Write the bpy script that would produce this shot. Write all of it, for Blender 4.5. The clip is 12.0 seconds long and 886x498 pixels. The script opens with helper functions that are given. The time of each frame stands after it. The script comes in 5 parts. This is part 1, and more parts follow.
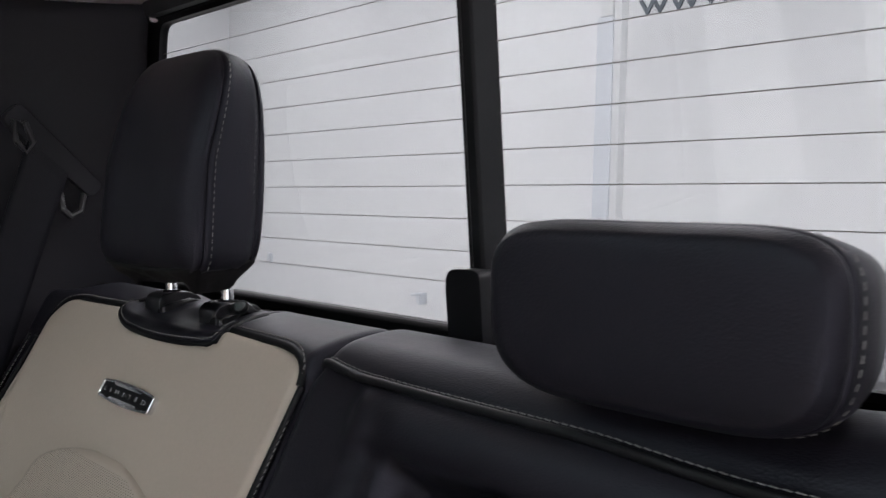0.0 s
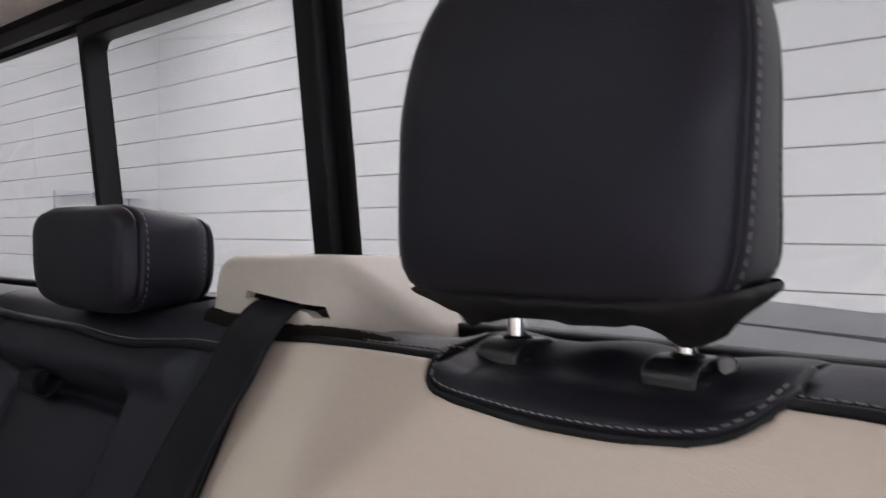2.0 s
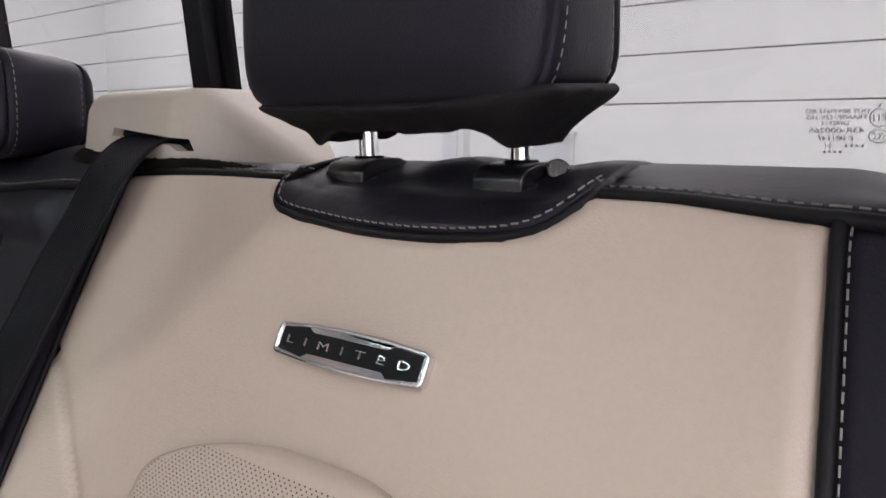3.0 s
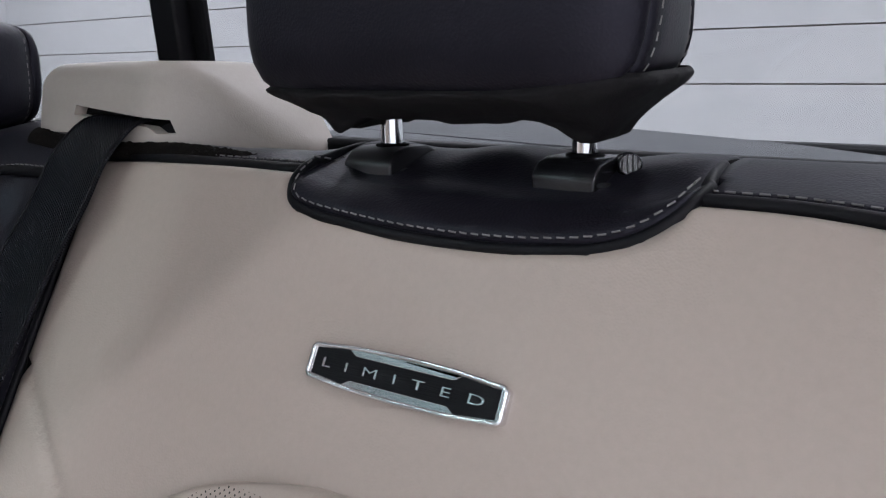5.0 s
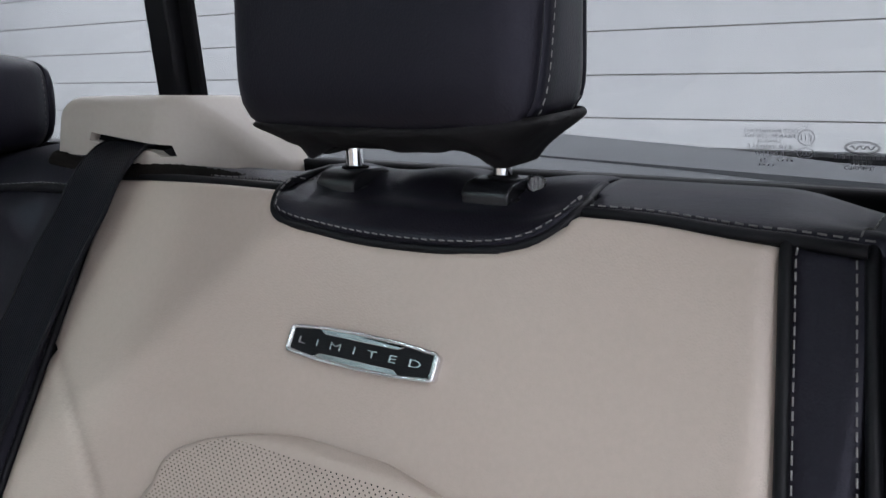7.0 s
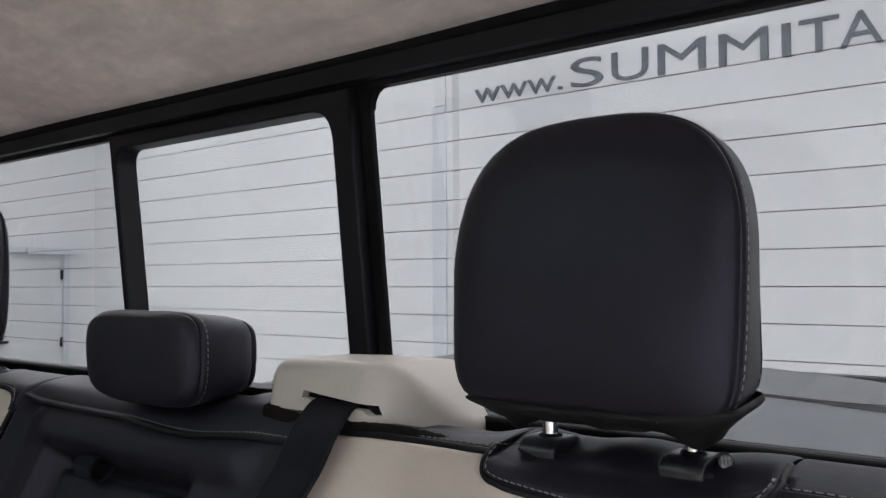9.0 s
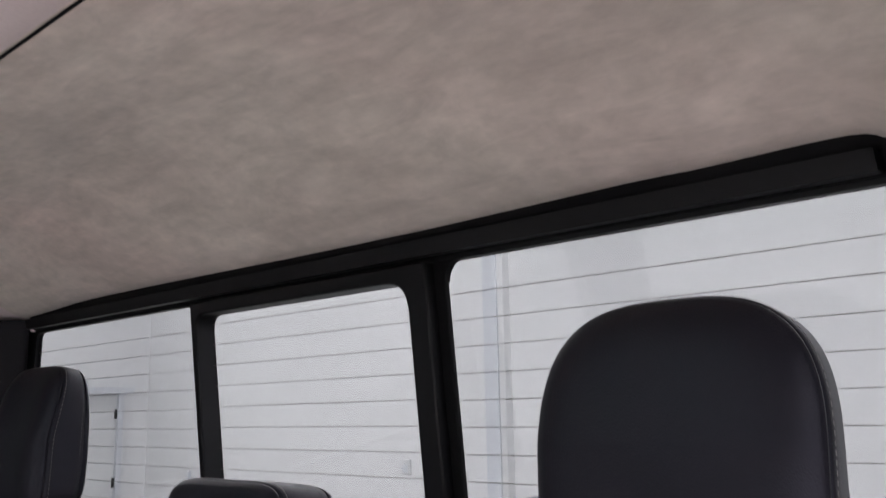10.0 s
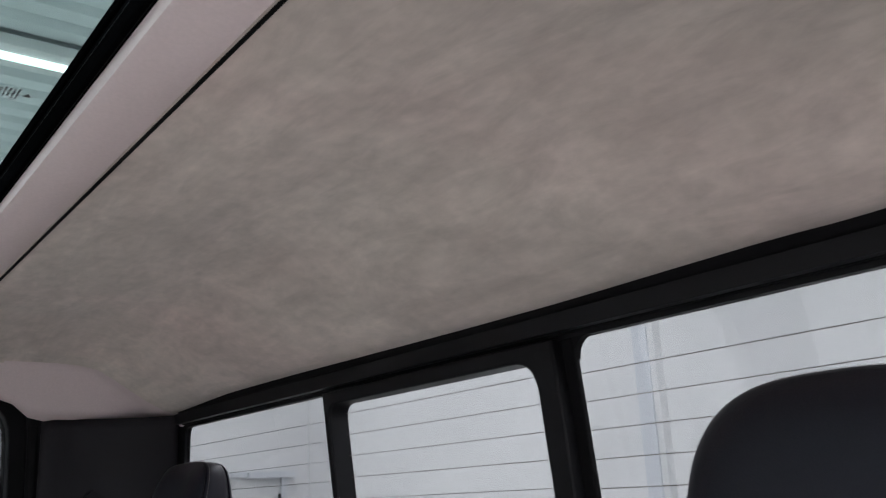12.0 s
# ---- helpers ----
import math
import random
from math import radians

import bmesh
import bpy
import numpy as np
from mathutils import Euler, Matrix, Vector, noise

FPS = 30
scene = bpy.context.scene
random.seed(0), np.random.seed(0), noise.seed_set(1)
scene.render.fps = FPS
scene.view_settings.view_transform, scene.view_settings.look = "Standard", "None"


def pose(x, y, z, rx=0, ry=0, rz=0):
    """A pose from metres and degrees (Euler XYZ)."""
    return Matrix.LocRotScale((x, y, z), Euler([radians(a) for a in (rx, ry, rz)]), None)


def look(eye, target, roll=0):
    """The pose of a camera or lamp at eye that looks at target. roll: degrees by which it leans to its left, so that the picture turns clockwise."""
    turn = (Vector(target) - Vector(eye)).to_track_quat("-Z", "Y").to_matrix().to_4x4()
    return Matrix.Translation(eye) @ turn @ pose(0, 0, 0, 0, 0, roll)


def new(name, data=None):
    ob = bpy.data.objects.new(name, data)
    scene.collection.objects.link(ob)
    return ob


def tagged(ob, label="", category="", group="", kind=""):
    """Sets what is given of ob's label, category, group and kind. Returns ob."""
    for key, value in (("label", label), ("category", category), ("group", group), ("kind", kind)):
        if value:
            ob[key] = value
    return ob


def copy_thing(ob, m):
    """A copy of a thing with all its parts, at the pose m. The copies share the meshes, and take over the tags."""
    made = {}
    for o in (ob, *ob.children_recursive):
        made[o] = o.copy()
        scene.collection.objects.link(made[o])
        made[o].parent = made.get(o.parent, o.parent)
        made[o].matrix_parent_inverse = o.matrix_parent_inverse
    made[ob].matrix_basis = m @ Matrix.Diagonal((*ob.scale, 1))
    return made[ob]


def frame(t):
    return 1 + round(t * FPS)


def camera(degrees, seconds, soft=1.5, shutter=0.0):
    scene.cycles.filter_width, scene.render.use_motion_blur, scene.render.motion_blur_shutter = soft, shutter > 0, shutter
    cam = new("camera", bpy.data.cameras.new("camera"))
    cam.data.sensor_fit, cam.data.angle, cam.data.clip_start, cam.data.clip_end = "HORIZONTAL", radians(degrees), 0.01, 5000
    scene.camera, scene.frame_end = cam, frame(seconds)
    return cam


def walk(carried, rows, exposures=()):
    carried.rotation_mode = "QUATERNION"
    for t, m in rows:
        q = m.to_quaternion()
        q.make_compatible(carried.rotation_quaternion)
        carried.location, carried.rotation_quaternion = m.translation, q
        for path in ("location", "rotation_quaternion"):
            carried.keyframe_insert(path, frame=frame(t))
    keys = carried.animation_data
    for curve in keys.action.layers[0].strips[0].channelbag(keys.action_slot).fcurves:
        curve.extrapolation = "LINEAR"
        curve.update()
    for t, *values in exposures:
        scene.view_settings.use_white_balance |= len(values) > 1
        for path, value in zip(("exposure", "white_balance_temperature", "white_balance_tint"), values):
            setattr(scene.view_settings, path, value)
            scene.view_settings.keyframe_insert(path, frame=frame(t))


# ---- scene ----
cam = camera(53.1, 12.0, soft=1.2, shutter=0.25)
PATH = [
    (0, (0.268, 0.12, 0.981), (-1.192, 1.484, 0.893), 1.3),
    (0.5, (0.377, 0.103, 0.987), (-1.039, 1.515, 0.981), 1.0),
    (1, (0.517, 0.089, 0.991), (-0.87, 1.53, 0.994), 0.5),
    (1.5, (0.667, 0.1, 0.995), (-0.711, 1.549, 0.989), 0.1),
    (1.7, (0.719, 0.101, 0.985), (-0.645, 1.563, 0.969), -0.0),
    (2, (0.7905, 0.133, 0.956), (-0.603, 1.568, 0.915), 0.0),
    (2.5, (0.844, 0.154, 0.927), (-0.52, 1.61, 0.789), -0.1),
    (3, (0.835, 0.179, 0.912), (-0.486, 1.656, 0.638), -0.3),
    (3.2, (0.817, 0.19, 0.905), (-0.477, 1.683, 0.595), -0.2),
    (4.8, (0.755, 0.19, 0.928), (-0.425, 1.755, 0.529), -0.6),
    (5, (0.753, 0.185, 0.931), (-0.418, 1.757, 0.537), -0.6),
    (5.5, (0.739, 0.181, 0.897), (-0.41, 1.769, 0.501), -0.4),
    (6, (0.759, 0.17, 0.896), (-0.38, 1.765, 0.499), -0.4),
    (6.5, (0.803, 0.142, 0.919), (-0.336, 1.739, 0.527), -0.6),
    (7, (0.831, 0.111, 0.95), (-0.311, 1.708, 0.566), -0.8),
    (7.5, (0.848, 0.052, 0.993), (-0.331, 1.647, 0.738), -1.0),
    (7.7, (0.85, 0.04, 1.001), (-0.353, 1.626, 0.813), -1.0),
    (9.3, (0.814, -0.02, 1.008), (-0.494, 1.487, 1.15), -0.6),
    (9.5, (0.818, -0.027, 1.016), (-0.505, 1.459, 1.219), -1.0),
    (10, (0.82, -0.051, 1.039), (-0.518, 1.39, 1.404), -1.1),
    (10.5, (0.787, -0.066, 1.058), (-0.577, 1.313, 1.549), -1.6),
    (11, (0.756, -0.068, 1.063), (-0.685, 1.218, 1.583), -2.4),
    (11.5, (0.76, -0.049, 1.057), (-0.744, 1.154, 1.596), -2.4),
    (12, (0.807, -0.007, 1.053), (-0.719, 1.171, 1.586), -2.9),
]
EXPOSURES = [(0.0, -0.52, 6450, 10), (0.5, -0.66, 6450, 10), (1.0, -0.68, 6450, 10), (2.0, -0.60, 6600, 12), (3.0, -0.48, 6750, 13), (5.0, -0.82, 6050, 11), (6.5, -0.80, 6000, 10), (7.5, -0.72, 6090, 6), (9.4, -0.68, 6400, 9), (10.5, -0.70, 6500, 11), (12.0, -0.82, 6270, 7)]
walk(cam, [(t, look(eye, target, roll)) for t, eye, target, roll in PATH], EXPOSURES)

# ---- world and lights: a closed white hall with rows of ceiling tubes ----
HALL_X0, HALL_X1, HALL_Y0, HALL_Y1, HALL_Z0, HALL_Z1 = -10.2, 7.0, -8.0, 6.0, -0.75, 4.1
world = bpy.data.worlds.new("world")
world.use_nodes = True
world.node_tree.nodes["Background"].inputs["Color"].default_value = (0.75, 0.82, 0.9, 1)
world.node_tree.nodes["Background"].inputs["Strength"].default_value = 0.05
scene.world = world
TUBES = (-8.1, -5.1, -2.1, 0.9, 3.9, 6.3)
for tx in TUBES:
    lamp = bpy.data.lights.new("ceiling_tube_lamp", "AREA")
    lamp.shape, lamp.size, lamp.size_y, lamp.energy, lamp.color = "RECTANGLE", 0.16, 12.0, 435.0, (1.0, 0.965, 0.99)
    new("ceiling_tube_lamp", lamp).matrix_world = pose(tx, -0.9, HALL_Z1 - 0.12)


# ---- materials ----
def material(name, colour, rough=0.5, metal=0.0, vary=0.06, vary_scale=6.0, fine=0.04, fine_scale=300.0,
             bump=0.0, bump_scale=400.0, bump_kind="noise", bump_size=0.0006, wrinkle=0.0, wrinkle_scale=40.0, sheen=0.0, coat=0.0,
             stretch=(1, 1, 1), spec=0.5):
    """A surface with variation at two scales, grain relief and broad soft relief."""
    m = bpy.data.materials.new(name)
    m.use_nodes = True
    nt = m.node_tree
    b = nt.nodes["Principled BSDF"]
    link = nt.links.new
    co = nt.nodes.new("ShaderNodeTexCoord")
    mp = nt.nodes.new("ShaderNodeMapping")
    mp.inputs["Scale"].default_value = stretch
    link(co.outputs["Object"], mp.inputs["Vector"])
    n1 = nt.nodes.new("ShaderNodeTexNoise")
    n1.inputs["Scale"].default_value, n1.inputs["Detail"].default_value = vary_scale, 5
    n2 = nt.nodes.new("ShaderNodeTexNoise")
    n2.inputs["Scale"].default_value, n2.inputs["Detail"].default_value = fine_scale, 2
    link(mp.outputs["Vector"], n1.inputs["Vector"])
    link(mp.outputs["Vector"], n2.inputs["Vector"])
    r1 = nt.nodes.new("ShaderNodeMapRange")
    r1.inputs["From Min"].default_value, r1.inputs["From Max"].default_value = 0.3, 0.7
    r1.inputs["To Min"].default_value, r1.inputs["To Max"].default_value = 1 - vary, 1 + vary
    link(n1.outputs["Fac"], r1.inputs["Value"])
    r2 = nt.nodes.new("ShaderNodeMapRange")
    r2.inputs["From Min"].default_value, r2.inputs["From Max"].default_value = 0.3, 0.7
    r2.inputs["To Min"].default_value, r2.inputs["To Max"].default_value = 1 - fine, 1 + fine
    link(n2.outputs["Fac"], r2.inputs["Value"])
    mul = nt.nodes.new("ShaderNodeMath")
    mul.operation = "MULTIPLY"
    link(r1.outputs["Result"], mul.inputs[0])
    link(r2.outputs["Result"], mul.inputs[1])
    tint = nt.nodes.new("ShaderNodeVectorMath")
    tint.operation = "SCALE"
    tint.inputs[0].default_value = colour
    link(mul.outputs["Value"], tint.inputs["Scale"])
    link(tint.outputs["Vector"], b.inputs["Base Color"])
    rr = nt.nodes.new("ShaderNodeMapRange")
    rr.inputs["From Min"].default_value, rr.inputs["From Max"].default_value = 0.3, 0.7
    rr.inputs["To Min"].default_value, rr.inputs["To Max"].default_value = max(rough - 0.06, 0.02), min(rough + 0.06, 1)
    link(n1.outputs["Fac"], rr.inputs["Value"])
    link(rr.outputs["Result"], b.inputs["Roughness"])
    b.inputs["Metallic"].default_value = metal
    b.inputs["Specular IOR Level"].default_value = spec
    b.inputs["Sheen Weight"].default_value = sheen
    b.inputs["Coat Weight"].default_value = coat
    last = None
    if bump:
        if bump_kind == "pebble":
            tex = nt.nodes.new("ShaderNodeTexVoronoi")
            tex.inputs["Scale"].default_value = bump_scale
            out = tex.outputs["Distance"]
        elif bump_kind == "weave":
            tex = nt.nodes.new("ShaderNodeTexWave")
            tex.bands_direction = "DIAGONAL"
            tex.inputs["Scale"].default_value, tex.inputs["Distortion"].default_value = bump_scale, 0.4
            out = tex.outputs["Fac"]
        else:
            tex = nt.nodes.new("ShaderNodeTexNoise")
            tex.inputs["Scale"].default_value, tex.inputs["Detail"].default_value = bump_scale, 4
            out = tex.outputs["Fac"]
        link(mp.outputs["Vector"], tex.inputs["Vector"])
        bp = nt.nodes.new("ShaderNodeBump")
        bp.inputs["Strength"].default_value, bp.inputs["Distance"].default_value = bump, bump_size
        link(out, bp.inputs["Height"])
        last = bp
    if wrinkle:
        tex = nt.nodes.new("ShaderNodeTexNoise")
        tex.inputs["Scale"].default_value, tex.inputs["Detail"].default_value = wrinkle_scale, 3
        tex.inputs["Distortion"].default_value = 0.6
        link(mp.outputs["Vector"], tex.inputs["Vector"])
        bp = nt.nodes.new("ShaderNodeBump")
        bp.inputs["Strength"].default_value, bp.inputs["Distance"].default_value = wrinkle, 0.004
        link(tex.outputs["Fac"], bp.inputs["Height"])
        if last:
            link(last.outputs["Normal"], bp.inputs["Normal"])
        last = bp
    if last:
        link(last.outputs["Normal"], b.inputs["Normal"])
    return m


def brushed(m, amount, scale, squash):
    """Adds smears of brushed nap, lighter and darker, to a cloth's colour."""
    nt = m.node_tree
    b, link = nt.nodes["Principled BSDF"], nt.links.new
    co, mp, tex, ramp, mul = (nt.nodes.new("ShaderNode" + k) for k in ("TexCoord", "Mapping", "TexNoise", "MapRange", "VectorMath"))
    mp.inputs["Scale"].default_value = squash
    mp.inputs["Rotation"].default_value = (0, 0, 0.5)
    tex.inputs["Scale"].default_value, tex.inputs["Detail"].default_value, tex.inputs["Distortion"].default_value = scale, 7, 0.9
    tex.inputs["Roughness"].default_value = 0.62
    ramp.inputs["From Min"].default_value, ramp.inputs["From Max"].default_value = 0.32, 0.66
    ramp.inputs["To Min"].default_value, ramp.inputs["To Max"].default_value = 1 - amount, 1 + amount * 0.6
    mul.operation = "SCALE"
    link(co.outputs["Object"], mp.inputs["Vector"])
    link(mp.outputs["Vector"], tex.inputs["Vector"])
    link(tex.outputs["Fac"], ramp.inputs["Value"])
    link(b.inputs["Base Color"].links[0].from_socket, mul.inputs[0])
    link(ramp.outputs["Result"], mul.inputs["Scale"])
    link(mul.outputs["Vector"], b.inputs["Base Color"])
    return m


def mottled(m, low, high, scale):
    """Drifts a cloth's colour between two tints in broad soft patches."""
    nt = m.node_tree
    b, link = nt.nodes["Principled BSDF"], nt.links.new
    co, tex, ramp, mix, mul = (nt.nodes.new("ShaderNode" + k) for k in ("TexCoord", "TexNoise", "MapRange", "Mix", "VectorMath"))
    tex.inputs["Scale"].default_value, tex.inputs["Detail"].default_value, tex.inputs["Distortion"].default_value = scale, 4, 0.7
    ramp.inputs["From Min"].default_value, ramp.inputs["From Max"].default_value = 0.35, 0.65
    mix.data_type = "RGBA"
    mix.inputs[6].default_value, mix.inputs[7].default_value = (*low, 1), (*high, 1)
    mul.operation = "MULTIPLY"
    link(co.outputs["Object"], tex.inputs["Vector"])
    link(tex.outputs["Fac"], ramp.inputs["Value"])
    link(ramp.outputs["Result"], mix.inputs[0])
    link(b.inputs["Base Color"].links[0].from_socket, mul.inputs[0])
    link(mix.outputs[2], mul.inputs[1])
    link(mul.outputs["Vector"], b.inputs["Base Color"])
    return m


def perforated(name, colour, rough, pitch=0.0037, hole=0.0005):
    """Leather with punched holes on a diagonal lattice in the seat's width and height."""
    m = material(name, colour, rough, bump=0.25, bump_scale=900, bump_kind="pebble", bump_size=0.0003)
    nt = m.node_tree
    b, link = nt.nodes["Principled BSDF"], nt.links.new
    co = nt.nodes.new("ShaderNodeTexCoord")
    sep = nt.nodes.new("ShaderNodeSeparateXYZ")
    link(co.outputs["Object"], sep.inputs["Vector"])

    def op(kind, a, c=None):
        n = nt.nodes.new("ShaderNodeMath")
        n.operation = kind
        for i, v in enumerate((a, c)):
            if v is None:
                continue
            if isinstance(v, (int, float)):
                n.inputs[i].default_value = v
            else:
                link(v, n.inputs[i])
        return n.outputs[0]

    u, w = op("MULTIPLY", sep.outputs["X"], 1 / pitch), op("MULTIPLY", sep.outputs["Z"], 1.13 / pitch)
    p, q = op("ADD", u, w), op("SUBTRACT", u, w)
    fp, fq = op("SUBTRACT", op("FRACT", p), 0.5), op("SUBTRACT", op("FRACT", q), 0.5)
    d = op("SQRT", op("ADD", op("MULTIPLY", fp, fp), op("MULTIPLY", fq, fq)))
    inside = op("LESS_THAN", d, hole / pitch * 1.4)
    mix = nt.nodes.new("ShaderNodeMix")
    mix.data_type = "RGBA"
    link(inside, mix.inputs[0])
    old = b.inputs["Base Color"].links[0].from_socket
    link(old, mix.inputs[6])
    mix.inputs[7].default_value = (0.03, 0.025, 0.02, 1)
    link(mix.outputs[2], b.inputs["Base Color"])
    return m


def pane_glass(name, tint, gloss=1.0):
    """A thin pane: clear through, mirror-like at its surface by Fresnel."""
    m = bpy.data.materials.new(name)
    m.use_nodes = True
    nt = m.node_tree
    nt.nodes.remove(nt.nodes["Principled BSDF"])
    out = nt.nodes["Material Output"]
    tr, gl, mx, lw = (nt.nodes.new("ShaderNode" + k) for k in ("BsdfTransparent", "BsdfGlossy", "MixShader", "LayerWeight"))
    tr.inputs["Color"].default_value = (*tint, 1)
    gl.inputs["Roughness"].default_value = 0.01
    lw.inputs["Blend"].default_value = 0.5
    pw, sc = nt.nodes.new("ShaderNodeMath"), nt.nodes.new("ShaderNodeMath")
    pw.operation, sc.operation = "POWER", "MULTIPLY_ADD"
    pw.inputs[1].default_value = 5.0
    sc.inputs[1].default_value, sc.inputs[2].default_value = 0.6 * gloss, 0.03 * gloss
    nt.links.new(lw.outputs["Facing"], pw.inputs[0])
    nt.links.new(pw.outputs[0], sc.inputs[0])
    nt.links.new(sc.outputs[0], mx.inputs[0])
    nt.links.new(tr.outputs[0], mx.inputs[1])
    nt.links.new(gl.outputs[0], mx.inputs[2])
    nt.links.new(mx.outputs[0], out.inputs[0])
    return m


BLACK_LEATHER = material("black_leather", (0.0092, 0.0086, 0.0126), 0.47, spec=0.27, vary=0.12, bump=0.26, bump_scale=750, bump_kind="pebble", bump_size=0.0005, wrinkle=0.12, wrinkle_scale=22)
BLACK_LEATHER.node_tree.nodes["Principled BSDF"].inputs["Specular Tint"].default_value = (0.82, 0.82, 1.0, 1)
BLACK_PIPING = material("black_piping", (0.006, 0.006, 0.0078), 0.48, spec=0.18, bump=0.2, bump_scale=900)
BEIGE_LEATHER = material("beige_leather", (0.444, 0.377, 0.324), 0.48, vary=0.03, vary_scale=3, fine=0.02, bump=0.3, bump_scale=850, bump_kind="pebble", bump_size=0.0004, wrinkle=0.12, wrinkle_scale=14)
PERF_LEATHER = perforated("perforated_beige_leather", (0.434, 0.367, 0.315), 0.5)
THREAD = material("grey_thread", (0.19, 0.183, 0.18), 0.7, fine=0.1)
FABRIC = material("black_underside_fabric", (0.008, 0.0075, 0.0085), 0.75, spec=0.2, bump=0.4, bump_scale=1200, wrinkle=0.35, wrinkle_scale=45)
BLACK_PLASTIC = material("black_plastic", (0.014, 0.014, 0.016), 0.42, spec=0.4, bump=0.25, bump_scale=1100, bump_size=0.0003)
GUIDE_PLASTIC = material("grained_guide_plastic", (0.0075, 0.0075, 0.0092), 0.28, spec=0.5, bump=0.3, bump_scale=1300, bump_size=0.0003)
TRIM_BLACK = material("grained_black_trim", (0.0105, 0.0100, 0.0135), 0.6, spec=0.22, vary=0.1, bump=0.35, bump_scale=700, bump_size=0.0004)
FRAME_BLACK = material("satin_black_frame", (0.0055, 0.0055, 0.0072), 0.45, spec=0.2, vary=0.08, bump=0.15, bump_scale=900, bump_size=0.0003)
RUBBER = material("black_rubber", (0.005, 0.005, 0.006), 0.75, spec=0.12, bump=0.2, bump_scale=600)
CHROME = material("chrome", (0.85, 0.86, 0.88), 0.08, metal=1.0, vary=0.02, fine=0.01)
BADGE_CHROME = material("satin_chrome", (0.82, 0.83, 0.85), 0.2, metal=1.0, vary=0.02, fine=0.01)
BADGE_FIELD = material("brushed_black_field", (0.007, 0.007, 0.0085), 0.45, spec=0.15, stretch=(30, 1, 600), bump=0.5, bump_scale=3, bump_size=0.0004)
CREAM_PLASTIC = material("cream_plastic", (0.368, 0.330, 0.294), 0.5, vary=0.03, fine=0.02, bump=0.35, bump_scale=900, bump_size=0.0003)
PINK_TRIM = material("warm_grey_trim", (0.74, 0.64, 0.655), 0.55, vary=0.03, fine=0.03, bump=0.4, bump_scale=800, bump_size=0.0004)
SUEDE = material("suede_headliner", (0.665, 0.568, 0.530), 0.9, vary=0.10, vary_scale=3.5, fine=0.05, fine_scale=60, sheen=0.3, bump=0.3, bump_scale=500, bump_size=0.0006, wrinkle=0.05, wrinkle_scale=9)
brushed(SUEDE, 0.15, 5.0, (1.0, 2.2, 1.0))
brushed(SUEDE, 0.08, 22.0, (1.0, 2.6, 1.0))
brushed(SUEDE, 0.14, 1.7, (1.0, 1.0, 1.0))
brushed(SUEDE, 0.13, 9.0, (1.0, 3.8, 1.0))
mottled(SUEDE, (0.965, 1.015, 1.0), (1.03, 0.985, 0.99), 1.9)
CARPET = material("black_carpet", (0.0110, 0.0094, 0.0084), 0.95, spec=0.05, vary=0.2, bump=1.0, bump_scale=900, bump_size=0.002)
CABIN_TAN = material("tan_cabin_trim", (0.56, 0.49, 0.43), 0.8, vary=0.08, bump=0.3, bump_scale=500)
WEBBING = material("black_webbing", (0.0065, 0.0065, 0.0100), 0.6, spec=0.15, bump=0.8, bump_scale=260, bump_kind="weave", bump_size=0.0006)
GLASS_SIDE = pane_glass("tinted_glass", (0.625, 0.632, 0.632))
GLASS_MID = pane_glass("clear_glass", (0.645, 0.652, 0.652))
GLASS_PRIVACY = pane_glass("dark_privacy_glass", (0.31, 0.32, 0.32))
GLASS_ROOF = pane_glass("green_roof_glass", (0.62, 0.70, 0.68))
SEAL_BLACK = material("matt_black_seal", (0.002, 0.002, 0.0024), 1.0, spec=0.0, vary=0.1)
HEATER = material("heater_wire", (0.11, 0.10, 0.095), 0.6, spec=0.2)
GLASS_PRINT = material("glass_print", (0.14, 0.14, 0.15), 0.7, spec=0.2)
WALL_PAINT = material("white_wall_paint", (0.80, 0.805, 0.82), 0.6, vary=0.025, vary_scale=0.6, fine=0.01, fine_scale=30, bump=0.1, bump_scale=60, bump_size=0.001)
WALL_GREY = material("blue_grey_paint", (0.64, 0.665, 0.71), 0.55, vary=0.03, vary_scale=1.5)
DOOR_PAINT = material("pale_door_paint", (0.68, 0.69, 0.70), 0.45, vary=0.02, vary_scale=2)
HALL_ROOF = material("ribbed_metal_roof", (0.62, 0.66, 0.68), 0.45, vary=0.08, vary_scale=0.8)
CONCRETE = material("sealed_concrete", (0.58, 0.57, 0.56), 0.35, vary=0.12, vary_scale=1.2, fine=0.06, fine_scale=80)
# ink colour lightened to include the bloom of the bright wall
SIGN_INK = material("dark_slate_lettering", (0.12, 0.14, 0.165), 0.45)
TONNEAU = material("grey_vinyl_cover", (0.13, 0.135, 0.145), 0.5, vary=0.08, vary_scale=3, bump=0.3, bump_scale=500, bump_size=0.0005)
TUBE_GLOW = material("glowing_tube", (0.9, 0.9, 0.9), 0.4)
TUBE_GLOW.node_tree.nodes["Principled BSDF"].inputs["Emission Color"].default_value = (0.96, 1.0, 0.98, 1)
TUBE_GLOW.node_tree.nodes["Principled BSDF"].inputs["Emission Strength"].default_value = 6.0
BODY_PAINT = material("body_paint", (0.05, 0.05, 0.055), 0.3, coat=0.5)


